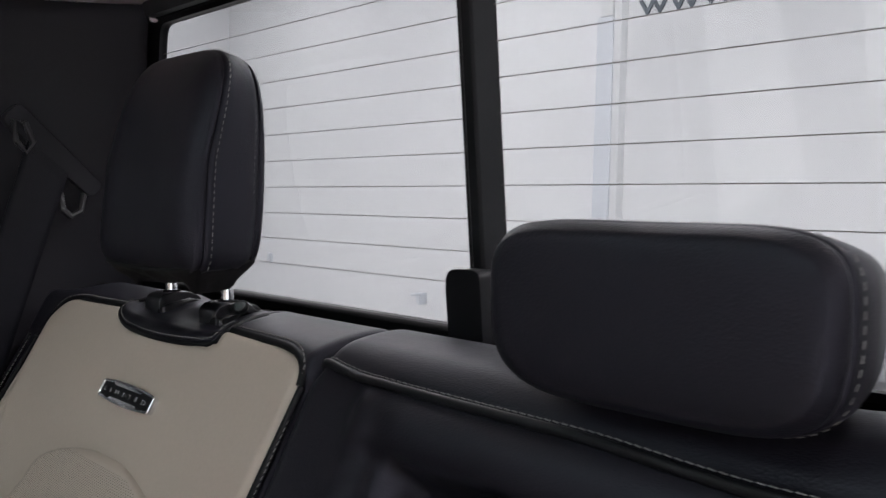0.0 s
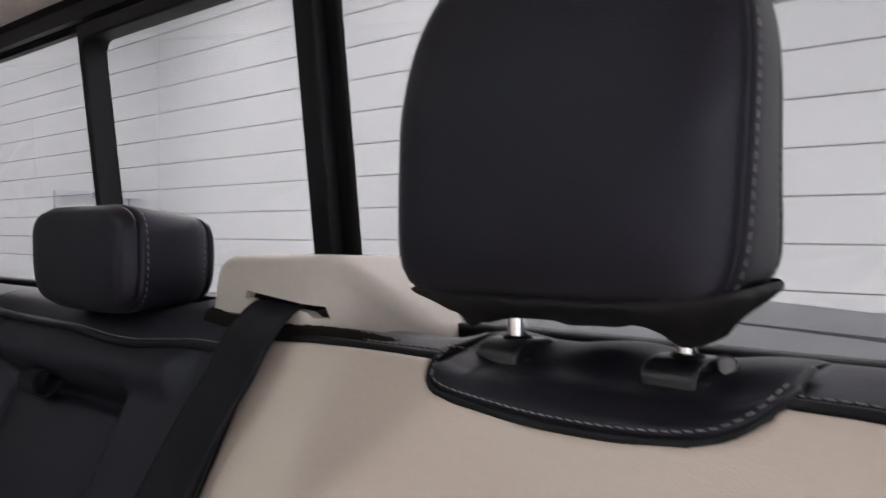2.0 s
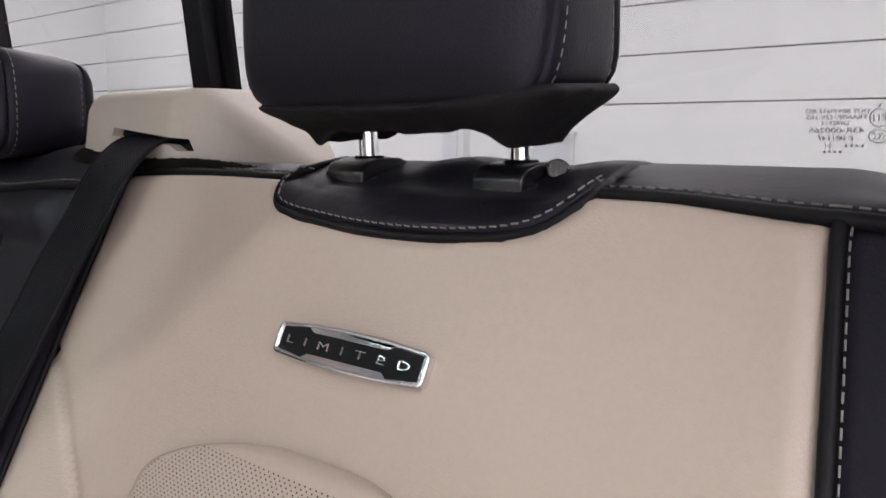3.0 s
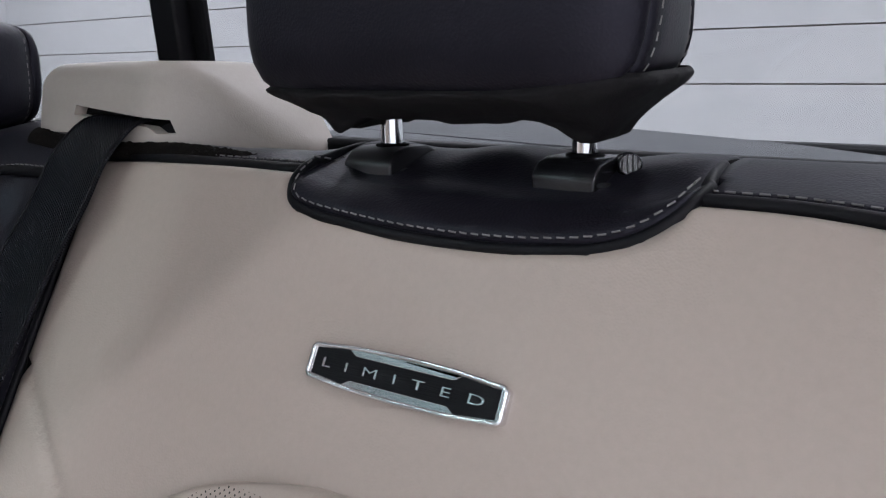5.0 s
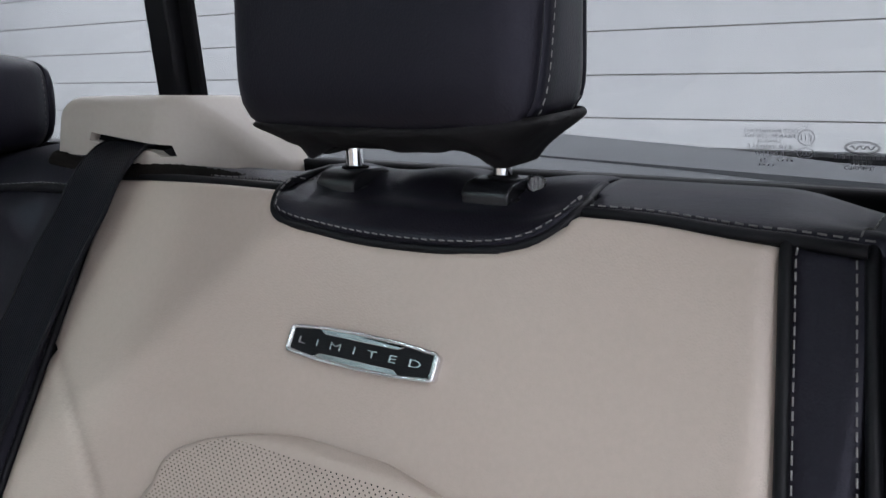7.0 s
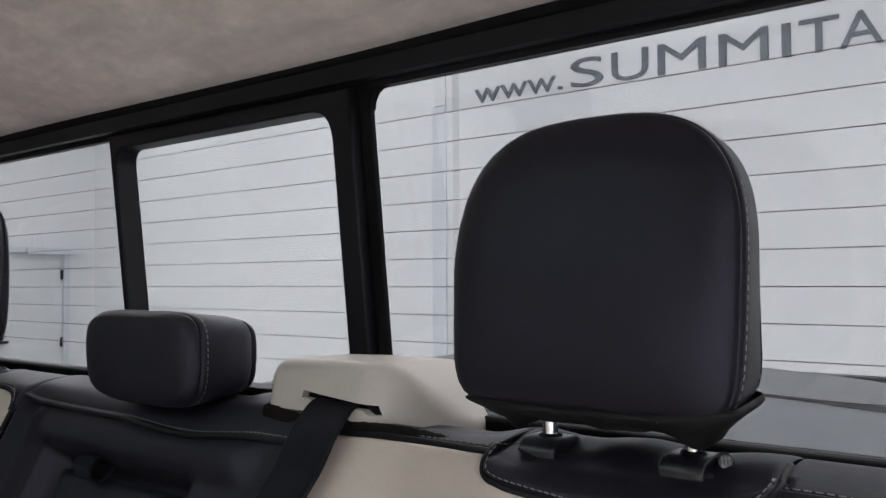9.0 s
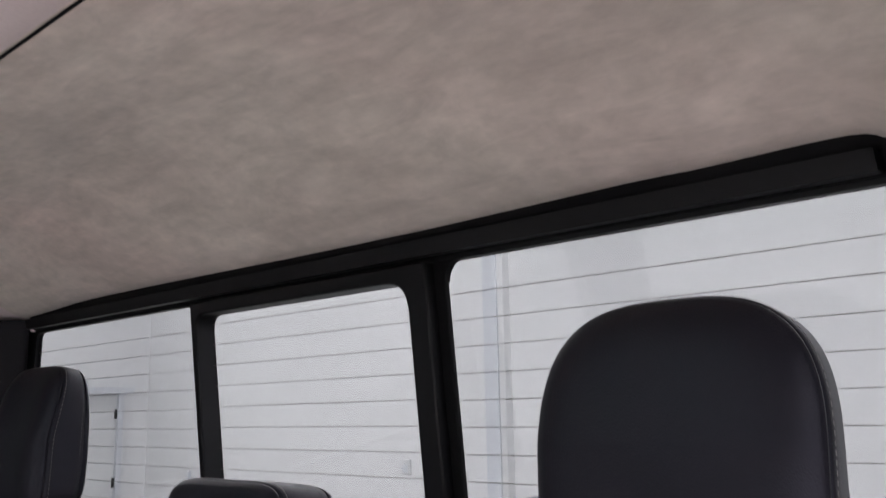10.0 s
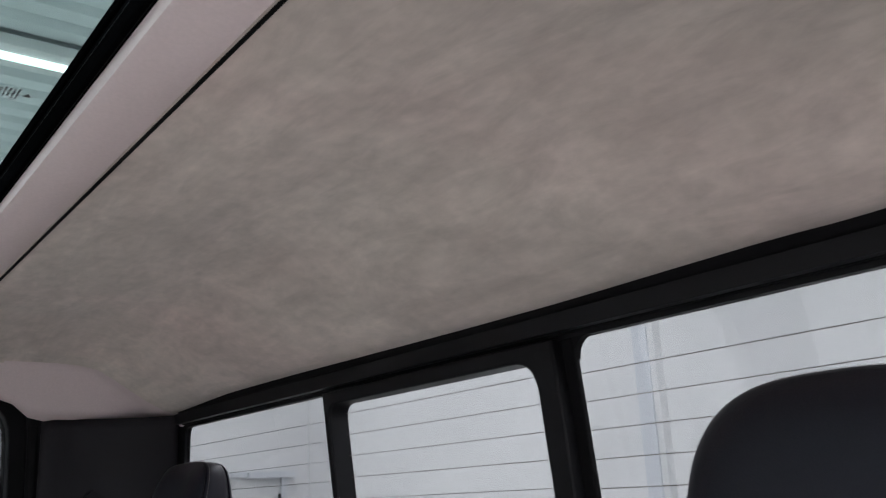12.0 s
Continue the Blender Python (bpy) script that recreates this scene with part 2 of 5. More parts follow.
# ---- mesh helpers ----
def part(name, bm, mat, parent=None, label="", smooth=40, bevel=0.0):
    """One mesh object from a bmesh, under its parent."""
    bmesh.ops.remove_doubles(bm, verts=bm.verts, dist=1e-6)
    bmesh.ops.recalc_face_normals(bm, faces=bm.faces)
    me = bpy.data.meshes.new(name)
    bm.to_mesh(me)
    bm.free()
    me.materials.append(mat)
    for p in me.polygons:
        p.use_smooth = smooth > 0
    if smooth:
        me.set_sharp_from_angle(angle=radians(smooth))
    ob = new(name, me)
    if parent:
        ob.parent = parent
    if label:
        ob["label"] = label
    if bevel:
        mod = ob.modifiers.new("bevel", "BEVEL")
        mod.width, mod.segments, mod.limit_method, mod.angle_limit = bevel, 2, "ANGLE", radians(35)
    return ob


def thing(name, label, category, group=""):
    return tagged(new(name), label, category, group)


def box(bm, x0, x1, y0, y1, z0, z1):
    v = [bm.verts.new((x, y, z)) for x in (x0, x1) for y in (y0, y1) for z in (z0, z1)]
    for f in ((0, 1, 3, 2), (4, 6, 7, 5), (0, 4, 5, 1), (2, 3, 7, 6), (0, 2, 6, 4), (1, 5, 7, 3)):
        bm.faces.new([v[i] for i in f])
    return bm


def round_poly(pts, r, n=6):
    """A polygon with its corners rounded; r is one radius or one for each corner."""
    out, k = [], len(pts)
    for i in range(k):
        a, b, c = (Vector(pts[(i + j) % k]) for j in (-1, 0, 1))
        rad = r[i] if isinstance(r, (list, tuple)) else r
        u, w = (a - b).normalized(), (c - b).normalized()
        half = math.acos(max(-1, min(1, u.dot(w)))) / 2
        if rad <= 0 or half > 1.55:
            out.append(tuple(b))
            continue
        t = min(rad / math.tan(half), 0.49 * min((a - b).length, (c - b).length))
        p0, p1 = b + u * t, b + w * t
        for s in range(n + 1):
            f = s / n
            out.append(tuple((1 - f) ** 2 * p0 + 2 * f * (1 - f) * b + f * f * p1))
    return out


def plate(bm, outer, holes, place, d0, d1):
    """A slab with holes: 2D outlines, laid into space by place(u, v, depth)."""
    from mathutils.geometry import tessellate_polygon
    loops = [list(outer)] + [list(h) for h in holes]
    tris = tessellate_polygon([[Vector((u, w, 0)) for u, w in l] for l in loops])
    front = [[bm.verts.new(place(u, w, d0)) for u, w in l] for l in loops]
    back = [[bm.verts.new(place(u, w, d1)) for u, w in l] for l in loops]
    for side in (front, back):
        flat = [v for l in side for v in l]
        for t in tris:
            try:
                bm.faces.new([flat[i] for i in t])
            except ValueError:
                pass
    for f, b in zip(front, back):
        for i in range(len(f)):
            j = (i + 1) % len(f)
            bm.faces.new((f[i], f[j], b[j], b[i]))
    return bm


def tube(bm, pts, r, n=8, closed=False, flat=1.0):
    """A round cord along a line of points."""
    pts = [Vector(p) for p in pts]
    rings, k = [], len(pts)
    ref = None
    for i, p in enumerate(pts):
        a, b = (pts[i - 1], pts[(i + 1) % k]) if closed else (pts[max(i - 1, 0)], pts[min(i + 1, k - 1)])
        d = (b - a).normalized()
        if ref is None:
            ref = d.orthogonal().normalized()
        ref = (ref - d * ref.dot(d)).normalized()
        side = d.cross(ref)
        rings.append([bm.verts.new(p + ref * (r * math.cos(2 * math.pi * j / n)) + side * (r * flat * math.sin(2 * math.pi * j / n))) for j in range(n)])
    for i in range(k if closed else k - 1):
        a, b = rings[i], rings[(i + 1) % k]
        for j in range(n):
            bm.faces.new((a[j], a[(j + 1) % n], b[(j + 1) % n], b[j]))
    if not closed:
        bm.faces.new(rings[0])
        bm.faces.new(rings[-1])
    return bm


def resample(pts, step):
    """Points at even steps along a line, each with its direction."""
    pts = [Vector(p) for p in pts]
    out, carry = [], 0.0
    for a, b in zip(pts, pts[1:]):
        l = (b - a).length
        if l < 1e-9:
            continue
        d = (b - a) / l
        while carry < l:
            out.append((a + d * carry, d))
            carry += step
        carry -= l
    return out


def stitches(bm, pts, length=0.0040, gap=0.0022, r=0.0005, skew=0.0):
    """A row of thread stitches along a line."""
    for p, d in resample(pts, length + gap):
        side = Vector((d.z, 0, -d.x)) * skew
        tube(bm, [p, p + d * (length * 0.25) + side * 0.5, p + d * (length * 0.75) + side, p + d * length + side * 1.2], r, 5)
    return bm


def sheet(bm, nu, nv, f, closed_u=False):
    """A grid of quads through f(u, v), u and v from 0 to 1."""
    g = [[bm.verts.new(f(i / nu, j / nv)) for j in range(nv + 1)] for i in range(nu + (0 if closed_u else 1))]
    for i in range(nu):
        a, b = g[i], g[(i + 1) % len(g)]
        for j in range(nv):
            bm.faces.new((a[j], b[j], b[j + 1], a[j + 1]))
    return g


def smooth01(t):
    t = max(0.0, min(1.0, t))
    return t * t * (3 - 2 * t)


def lettering(name, body, mat, parent, x0, x1, base, cap, place, depth, label="", spacing=1.0, bold=0.0):
    """Raised letters of the built-in font, fitted to a width and cap height, laid by place(u, v, depth)."""
    cu = bpy.data.curves.new(name, "FONT")
    cu.body, cu.size, cu.extrude, cu.space_character, cu.resolution_u, cu.offset = body, 1.0, 0.5, spacing, 4, bold
    tmp = bpy.data.objects.new(name, cu)
    scene.collection.objects.link(tmp)
    me = bpy.data.meshes.new_from_object(tmp.evaluated_get(bpy.context.evaluated_depsgraph_get()))
    bpy.data.objects.remove(tmp)
    lo = min(v.co.x for v in me.vertices)
    hi = max(v.co.x for v in me.vertices)
    top = max(v.co.y for v in me.vertices)
    for v in me.vertices:
        u = x0 + (v.co.x - lo) / (hi - lo) * (x1 - x0)
        v.co = place(u, base + v.co.y / top * cap, depth * (v.co.z + 0.5))
    me.materials.clear()
    me.materials.append(mat)
    ob = new(name, me)
    ob.parent = parent
    if label:
        ob["label"] = label
    return ob


# ---- hall round the truck ----
def hall():
    w = 0.2
    tagged(part("floor", box(bmesh.new(), HALL_X0, HALL_X1, HALL_Y0, HALL_Y1, HALL_Z0 - w, HALL_Z0), CONCRETE), "grey sealed concrete floor of the hall", "floor", kind="structure")
    wall = tagged(part("wall_north", box(bmesh.new(), HALL_X0, HALL_X1, HALL_Y1, HALL_Y1 + w, HALL_Z0, HALL_Z1), WALL_PAINT), "white painted hall wall with dark lettering", "wall", kind="structure")
    tagged(part("wall_south", box(bmesh.new(), HALL_X0, HALL_X1, HALL_Y0 - w, HALL_Y0, HALL_Z0, HALL_Z1), WALL_PAINT), "plain white hall wall", "wall", kind="structure")
    tagged(part("wall_west", box(bmesh.new(), HALL_X0 - w, HALL_X0, HALL_Y0, HALL_Y1, HALL_Z0, HALL_Z1), WALL_PAINT), "white painted hall wall with a door", "wall", kind="structure")
    tagged(part("wall_east", box(bmesh.new(), HALL_X1, HALL_X1 + w, HALL_Y0, HALL_Y1, HALL_Z0, HALL_Z1), WALL_PAINT), "plain white hall wall", "wall", kind="structure")
    # ribbed roof sheets: trapezoid ribs that run lengthwise
    bm = bmesh.new()
    prof, x = [], HALL_X0
    while x < HALL_X1:
        prof += [(x, 0.0), (x + 0.10, 0.0), (x + 0.14, 0.05), (x + 0.20, 0.05), (x + 0.24, 0.0)]
        x += 0.28
    prof.append((HALL_X1, 0.0))
    rows = [[bm.verts.new((px, y, HALL_Z1 + pz)) for px, pz in prof] for y in (HALL_Y0, HALL_Y1)]
    top = [[bm.verts.new((px, y, HALL_Z1 + 0.2)) for px in (HALL_X0, HALL_X1)] for y in (HALL_Y0, HALL_Y1)]
    for i in range(len(prof) - 1):
        bm.faces.new((rows[0][i], rows[0][i + 1], rows[1][i + 1], rows[1][i]))
    bm.faces.new((top[0][0], top[0][1], top[1][1], top[1][0]))
    tagged(part("ceiling", bm, HALL_ROOF, smooth=0), "pale ribbed sheet-metal hall ceiling", "ceiling", kind="structure")

    north = lambda u, v, d: Vector((u, HALL_Y1 - d, v))
    # a free steel portal in front of the lettered wall
    gate = thing("gate_frame", "blue-grey steel portal frame before the white wall", "frame")
    part("post", box(bmesh.new(), -3.480, -3.345, 5.0, 5.14, HALL_Z0, 2.30), WALL_GREY, gate, bevel=0.006)
    part("side_strip", box(bmesh.new(), -3.344, -3.286, 5.01, 5.09, HALL_Z0, 2.64), DOOR_PAINT, gate, "pale edge strip", bevel=0.004)
    part("post_head", box(bmesh.new(), -3.450, -3.346, 5.0, 5.14, 2.302, 2.64), DOOR_PAINT, gate, "pale upper post", bevel=0.006)
    part("head_beam", box(bmesh.new(), -3.45, 0.6, 5.0, 5.22, 2.66, 2.88), WALL_GREY, gate, bevel=0.008)
    sign = thing("wall_lettering", "dark slate sans-serif lettering on the white wall", "lettering")
    base = lambda x: 2.535 - 0.017 * (x + 3.85)
    lettering("letters_small", "www.", SIGN_INK, sign, -3.84, -2.95, 2.528, 0.119, north, 0.012)
    for ch, a, b in (("S", -2.874, -2.584), ("U", -2.51, -2.203), ("M", -2.126, -1.756), ("M", -1.66, -1.313), ("I", -1.222, -1.162), ("T", -1.108, -0.856), ("A", -0.853, -0.589)):
        lettering("large_letter", ch, SIGN_INK, sign, a, b, base(a), 0.2285, north, 0.012)
    # socket box, valve and switch low on the wall
    sx, sz = -5.305, 0.552
    sock = thing("wall_socket", "small white socket box on the white wall", "socket")
    part("housing", box(bmesh.new(), sx - 0.05, sx + 0.05, HALL_Y1 - 0.035, HALL_Y1, sz - 0.07, sz + 0.07), DOOR_PAINT, sock, bevel=0.008)
    part("cover", box(bmesh.new(), sx - 0.035, sx + 0.035, HALL_Y1 - 0.042, HALL_Y1 - 0.035, sz - 0.05, sz + 0.02), WALL_GREY, sock, bevel=0.003)
    tap = thing("wall_valve", "small grey valve with a cross handle on the white wall", "valve")
    part("body", box(bmesh.new(), -6.30, -6.24, HALL_Y1 - 0.10, HALL_Y1, 0.04, 0.16), WALL_GREY, tap, bevel=0.01)
    bm = bmesh.new()
    tube(bm, [(-6.35, HALL_Y1 - 0.11, 0.135), (-6.19, HALL_Y1 - 0.11, 0.15)], 0.014, 8)
    part("handle", bm, WALL_GREY, tap)
    box_thing = thing("wall_switch", "small grey switch box low on the white wall", "switch")
    part("housing", box(bmesh.new(), -9.13, -9.07, HALL_Y1 - 0.05, HALL_Y1, 0.29, 0.41), WALL_GREY, box_thing, bevel=0.01)
    panel = thing("wall_panel", "pale framed hatch with a dark top edge on the white wall", "hatch")
    bm = bmesh.new()
    plate(bm, [(-3.63, 0.55), (-3.63, 0.83), (-3.0, 0.83), (-3.0, 0.55)], [[(-3.60, 0.58), (-3.60, 0.80), (-3.03, 0.80), (-3.03, 0.58)]], north, 0.025, 0.0)
    part("frame", bm, DOOR_PAINT, panel)
    part("leaf", box(bmesh.new(), -3.60, -3.03, HALL_Y1 - 0.012, HALL_Y1, 0.58, 0.80), WALL_GREY, panel)
    part("top_edge", box(bmesh.new(), -3.65, -2.98, HALL_Y1 - 0.045, HALL_Y1, 0.832, 0.862), WALL_GREY, panel, "grey drip edge")
    # the door in the west wall
    west = lambda u, v, d: Vector((HALL_X0 + d, u, v))
    door = tagged(new("door_1"), "closed pale grey steel door in the white wall", "door", kind="structure")
    bm = bmesh.new()
    plate(bm, [(4.60, HALL_Z0), (4.60, 1.45), (5.62, 1.45), (5.62, HALL_Z0)], [[(4.66, HALL_Z0 + 0.002), (4.66, 1.39), (5.55, 1.39), (5.55, HALL_Z0 + 0.002)]], west, 0.09, 0.0)
    part("door_frame", bm, WALL_GREY, door)
    part("leaf", box(bmesh.new(), HALL_X0 + 0.004, HALL_X0 + 0.03, 4.66, 5.55, HALL_Z0 + 0.01, 1.39), DOOR_PAINT, door)
    part("door_closer", box(bmesh.new(), HALL_X0 + 0.06, HALL_X0 + 0.17, 5.05, 5.72, 1.37, 1.44), WALL_GREY, door)
    for hz in (1.05, 0.2, -0.5):
        part("hinge", box(bmesh.new(), HALL_X0 + 0.03, HALL_X0 + 0.06, 5.525, 5.565, hz, hz + 0.12), BLACK_PLASTIC, door)
    part("handle", box(bmesh.new(), HALL_X0 + 0.03, HALL_X0 + 0.09, 4.72, 4.86, 0.28, 0.31), BLACK_PLASTIC, door)
    # tube fittings
    first = thing("tube_light", "white strip light fitting under the ribbed ceiling", "lamp", "ceiling strip lights")
    bm = bmesh.new()
    box(bm, -0.16, 0.16, -6.0, 6.0, -0.10, -0.02)
    part("housing", bm, DOOR_PAINT, first, bevel=0.01)
    bm = bmesh.new()
    box(bm, -0.045, 0.045, -5.95, 5.95, -0.116, -0.101)
    part("tube", bm, TUBE_GLOW, first, "glowing white tube")
    for i, tx in enumerate(TUBES):
        m = pose(tx, -0.9, HALL_Z1)
        if i == 0:
            first.matrix_world = m
        else:
            copy_thing(first, m)


hall()


# ---- truck bed seen through the rear window ----
def bed():
    slope = lambda y: 0.773 + 0.029 * (y - 1.35)
    cover = thing("tonneau_cover", "grey vinyl cover stretched over the truck bed", "bed cover")
    for a, b in ((0.74, 1.34), (1.345, 1.93), (1.935, 2.47)):
        bm = bmesh.new()
        pts = [(-0.85 + 0.17 * k, a) for k in range(11)] + [(0.85 - 0.17 * k, b) for k in range(11)]
        plate(bm, pts, [], lambda u, v, d: Vector((u, v, slope(v) - d - (0.067 * min(1.0, (u + 0.95) / 1.2) + 0.020 * smooth01((u - 0.1) / 0.4)) * (v - 0.74) / 1.73)), 0.0, 0.03)
        part("panel", bm, TONNEAU, cover, bevel=0.004)
    truck = thing("truck_bed", "dark painted pickup bed below its cover", "truck bed")
    bm = bmesh.new()
    box(bm, -0.93, 0.93, 0.72, 2.60, -0.25, 0.675)
    part("bed_box", bm, BODY_PAINT, truck, bevel=0.03)
    part("tailgate_cap", box(bmesh.new(), -0.88, 0.88, 2.49, 2.56, 0.68, slope(2.5) - 0.062), BLACK_PLASTIC, truck, bevel=0.01)


bed()


# ---- cab shell ----
GLASS_Y = lambda z: 0.6 + 0.106 * (1.0 - z)
WIN = lambda u, v, d: Vector((u, GLASS_Y(v) - d, v))
Z_ROOF, SUN_Y1, SUN_Y0, SUN_X = 1.315, 0.187, -0.80, 0.50


def headliner_z(x, y):
    over = min(max(x - 0.632, 0.0), 0.0345)
    deep = 0.1015 + 0.0030 * smooth01((x + 0.35) / 0.5) - 0.003 * smooth01((x - 0.2) / 0.3) - 0.006 * smooth01((x - 0.5) / 0.13)
    rear = smooth01((y - 0.33) / 0.26) ** 1.25 * deep + (0.035 - math.sqrt(0.035 ** 2 - over ** 2)) * smooth01((y - 0.515) / 0.045)
    sag = 0.022 * smooth01((abs(x) - 0.45) / 0.27)
    front = smooth01((-1.2 - y) / 0.6) * 0.03
    top = Z_ROOF - max(rear, sag) - 0.35 * min(rear, sag) - front
    side = 1.293 - 1.05 * (abs(x) - 0.72)
    # crisp fold where the roof cloth meets the side panel
    return (top + side - math.sqrt((top - side) ** 2 + 0.00003)) / 2


def cab():
    # headliner with the roof opening, as one soft sheet of cloth with a thickness
    bm = bmesh.new()
    xs = sorted(set([-0.805 + 1.61 * i / 92 for i in range(93)] + [0.640, 0.646, 0.652, 0.657, 0.662, 0.667, 0.672, -SUN_X, SUN_X, -0.714, -0.720, -0.726, 0.714, 0.720, 0.726]))
    ys = sorted(set([-1.6 + 2.172 * i / 76 for i in range(77)] + [SUN_Y0, SUN_Y1]))

    def cloth(x, y):
        # the side panel stops higher over the rear door
        if x < -0.72:
            x = -0.72 + (x + 0.72) * (1.0 - 0.38 * smooth01((0.362 - y) / 0.07))
        return Vector((x, y, headliner_z(x, y)))
    grid = {(i, j): bm.verts.new(cloth(x, y)) for i, x in enumerate(xs) for j, y in enumerate(ys)}
    for i in range(len(xs) - 1):
        for j in range(len(ys) - 1):
            cx, cy = (xs[i] + xs[i + 1]) / 2, (ys[j] + ys[j + 1]) / 2
            if abs(cx) < SUN_X and SUN_Y0 < cy < SUN_Y1:
                continue
            bm.faces.new((grid[i, j], grid[i + 1, j], grid[i + 1, j + 1], grid[i, j + 1]))
    bm.faces.index_update()
    # west fold gets the paler trim material, in place of door light on the cloth
    fold = [f.index for f in bm.faces if f.calc_center_median().x < -0.722]
    ob = tagged(part("ceiling", bm, SUEDE, smooth=80), "warm taupe suede headliner with brushed nap marks", "headliner", kind="structure")
    ob.data.materials.append(PINK_TRIM)
    for f in fold:
        ob.data.polygons[f].material_index = 1
    mod = ob.modifiers.new("thick", "SOLIDIFY")
    mod.thickness, mod.offset = 0.006, 1.0
    # roof skin
    bm = bmesh.new()
    plate(bm, round_poly([(-0.87, -1.65), (0.87, -1.65), (0.87, 0.60), (-0.87, 0.60)], 0.08), [[(-0.50, -0.80), (0.50, -0.80), (0.50, 0.20), (-0.50, 0.20)]], lambda u, v, d: Vector((u, v, 1.39 + d)), 0.0, 0.02)
    tagged(part("roof", bm, BODY_PAINT), "dark painted cab roof skin", "roof", kind="structure")
    # sunroof: trim ring, seal, glass
    sun = tagged(new("window_1"), "open-shade glass roof panel with a beige trim ring", "sunroof", kind="structure")
    bm = bmesh.new()
    ring = [(SUN_Y1 + 0.004, 1.322), (SUN_Y1 - 0.001, 1.314), (SUN_Y1 - 0.010, 1.3125), (SUN_Y1 - 0.037, 1.3165), (SUN_Y1 - 0.043, 1.321), (SUN_Y1 - 0.045, 1.334)]
    def ring_loop(k):
        y, z = ring[k]
        o = SUN_Y1 - y
        c = round_poly([(-SUN_X + o, SUN_Y0 + o), (SUN_X - o, SUN_Y0 + o), (SUN_X - o, y), (-SUN_X + o, y)], 0.04, 6)
        return [bm.verts.new((u, v, z)) for u, v in c]
    loops = [ring_loop(k) for k in range(len(ring))]
    for a, b in zip(loops, loops[1:]):
        for i in range(len(a)):
            j = (i + 1) % len(a)
            bm.faces.new((a[i], a[j], b[j], b[i]))
    part("trim_ring", bm, PINK_TRIM, sun, "warm grey moulded trim ring")
    # dark cord that stands in for the shadow gap between ring and headliner
    bm = bmesh.new()
    o = -0.0035
    tube(bm, [(u, v, 1.3172) for u, v in round_poly([(-SUN_X + o, SUN_Y0 + o), (SUN_X - o, SUN_Y0 + o), (SUN_X - o, SUN_Y1 - o), (-SUN_X + o, SUN_Y1 - o)], 0.04, 6)], 0.0031, 8, True)
    part("edge_shade", bm, RUBBER, sun)
    for name, o0, o1, z0, z1, mat in (("seal", 0.0435, 0.050, 1.330, 1.350, SEAL_BLACK), ("channel", 0.040, 0.0515, 1.3515, 1.36, SEAL_BLACK), ("frit_border", 0.040, 0.0475, 1.361, 1.3655, SEAL_BLACK)):
        bm = bmesh.new()
        rect = lambda o: round_poly([(-SUN_X + o, SUN_Y0 + o), (SUN_X - o, SUN_Y0 + o), (SUN_X - o, SUN_Y1 - o), (-SUN_X + o, SUN_Y1 - o)], 0.04, 6)
        plate(bm, rect(o0), [rect(o1)], lambda u, v, d: Vector((u, v, d)), z0, z1)
        part(name, bm, mat, sun, bevel=0.002)
    for o, z in ((0.0462, 1.3312), (0.0488, 1.3452)):
        bm = bmesh.new()
        tube(bm, [(u, v, z) for u, v in rect(o)], 0.0013, 8, True)
        part("seal_lip", bm, RUBBER, sun)
    bm = bmesh.new()
    plate(bm, rect(0.0420), [], lambda u, v, d: Vector((u, v, d)), 1.366, 1.370)
    part("pane", bm, GLASS_ROOF, sun, "green-tinted glass")
    bm = bmesh.new()
    flat = lambda u, v, d: Vector((u + 0.028, v + 0.006, d))
    for k in range(10):
        y, x, end = 0.0840 + 0.0031 * k, 0.1020 - 0.0010 * (k % 3), 0.0800 + 0.0016 * ((k * 5) % 4)
        while x > end:
            l = random.uniform(0.0018, 0.0040)
            plate(bm, [(x, y), (x, y + 0.0013), (max(x - l, end), y + 0.0013), (max(x - l, end), y)], [], flat, 1.3648, 1.3654)
            x -= l + 0.0010
    plate(bm, [(0.088, 0.071), (0.104, 0.071), (0.104, 0.080), (0.088, 0.080)], [[(0.0888, 0.0718), (0.1032, 0.0718), (0.1032, 0.0792), (0.0888, 0.0792)]], flat, 1.3648, 1.3654)
    plate(bm, [(0.090, 0.1165), (0.0965, 0.1195), (0.090, 0.1225)], [], flat, 1.3648, 1.3654)
    part("glass_print", bm, GLASS_PRINT, sun, "small grey maker's print")
    # side walls: the open east doorway, the closed rear window in the west,
    # and unseen front openings added on both sides to let in fill light
    for s, name in ((-1, "wall_west_cab"), (1, "wall_east_cab")):
        side = lambda u, v, d: Vector((s * (0.835 + d), u, v))
        win_rear = round_poly([(-0.62, 0.80), (-0.62, 1.242), (0.322, 1.242), (0.336, 0.80)], [0.04, 0.05, 0.07, 0.04])
        fill_opening = round_poly([(-1.50, 0.06), (-1.26, 1.20), (-0.80, 1.20), (-0.80, 0.06)], 0.05)
        bm = bmesh.new()
        doorway = round_poly([(-0.70, 0.06), (-0.70, 1.255), (0.425, 1.255), (0.435, 0.62), (0.24, 0.06)], [0.08, 0.06, 0.09, 0.15, 0.1])
        plate(bm, [(-1.7, 0.0), (-1.7, 1.39), (0.578, 1.39), (0.578, 1.19), (0.61, 0.89), (0.70, 0.0)], [win_rear if s < 0 else doorway, fill_opening], side, 0.0, 0.05)
        tagged(part(name, bm, TRIM_BLACK), "black grained door and side trim", "wall", kind="structure")
        if s > 0:
            continue
        frame_ob = tagged(new("window_2"), "closed rear door window in black rubber seals", "window", kind="structure")
        bm = bmesh.new()
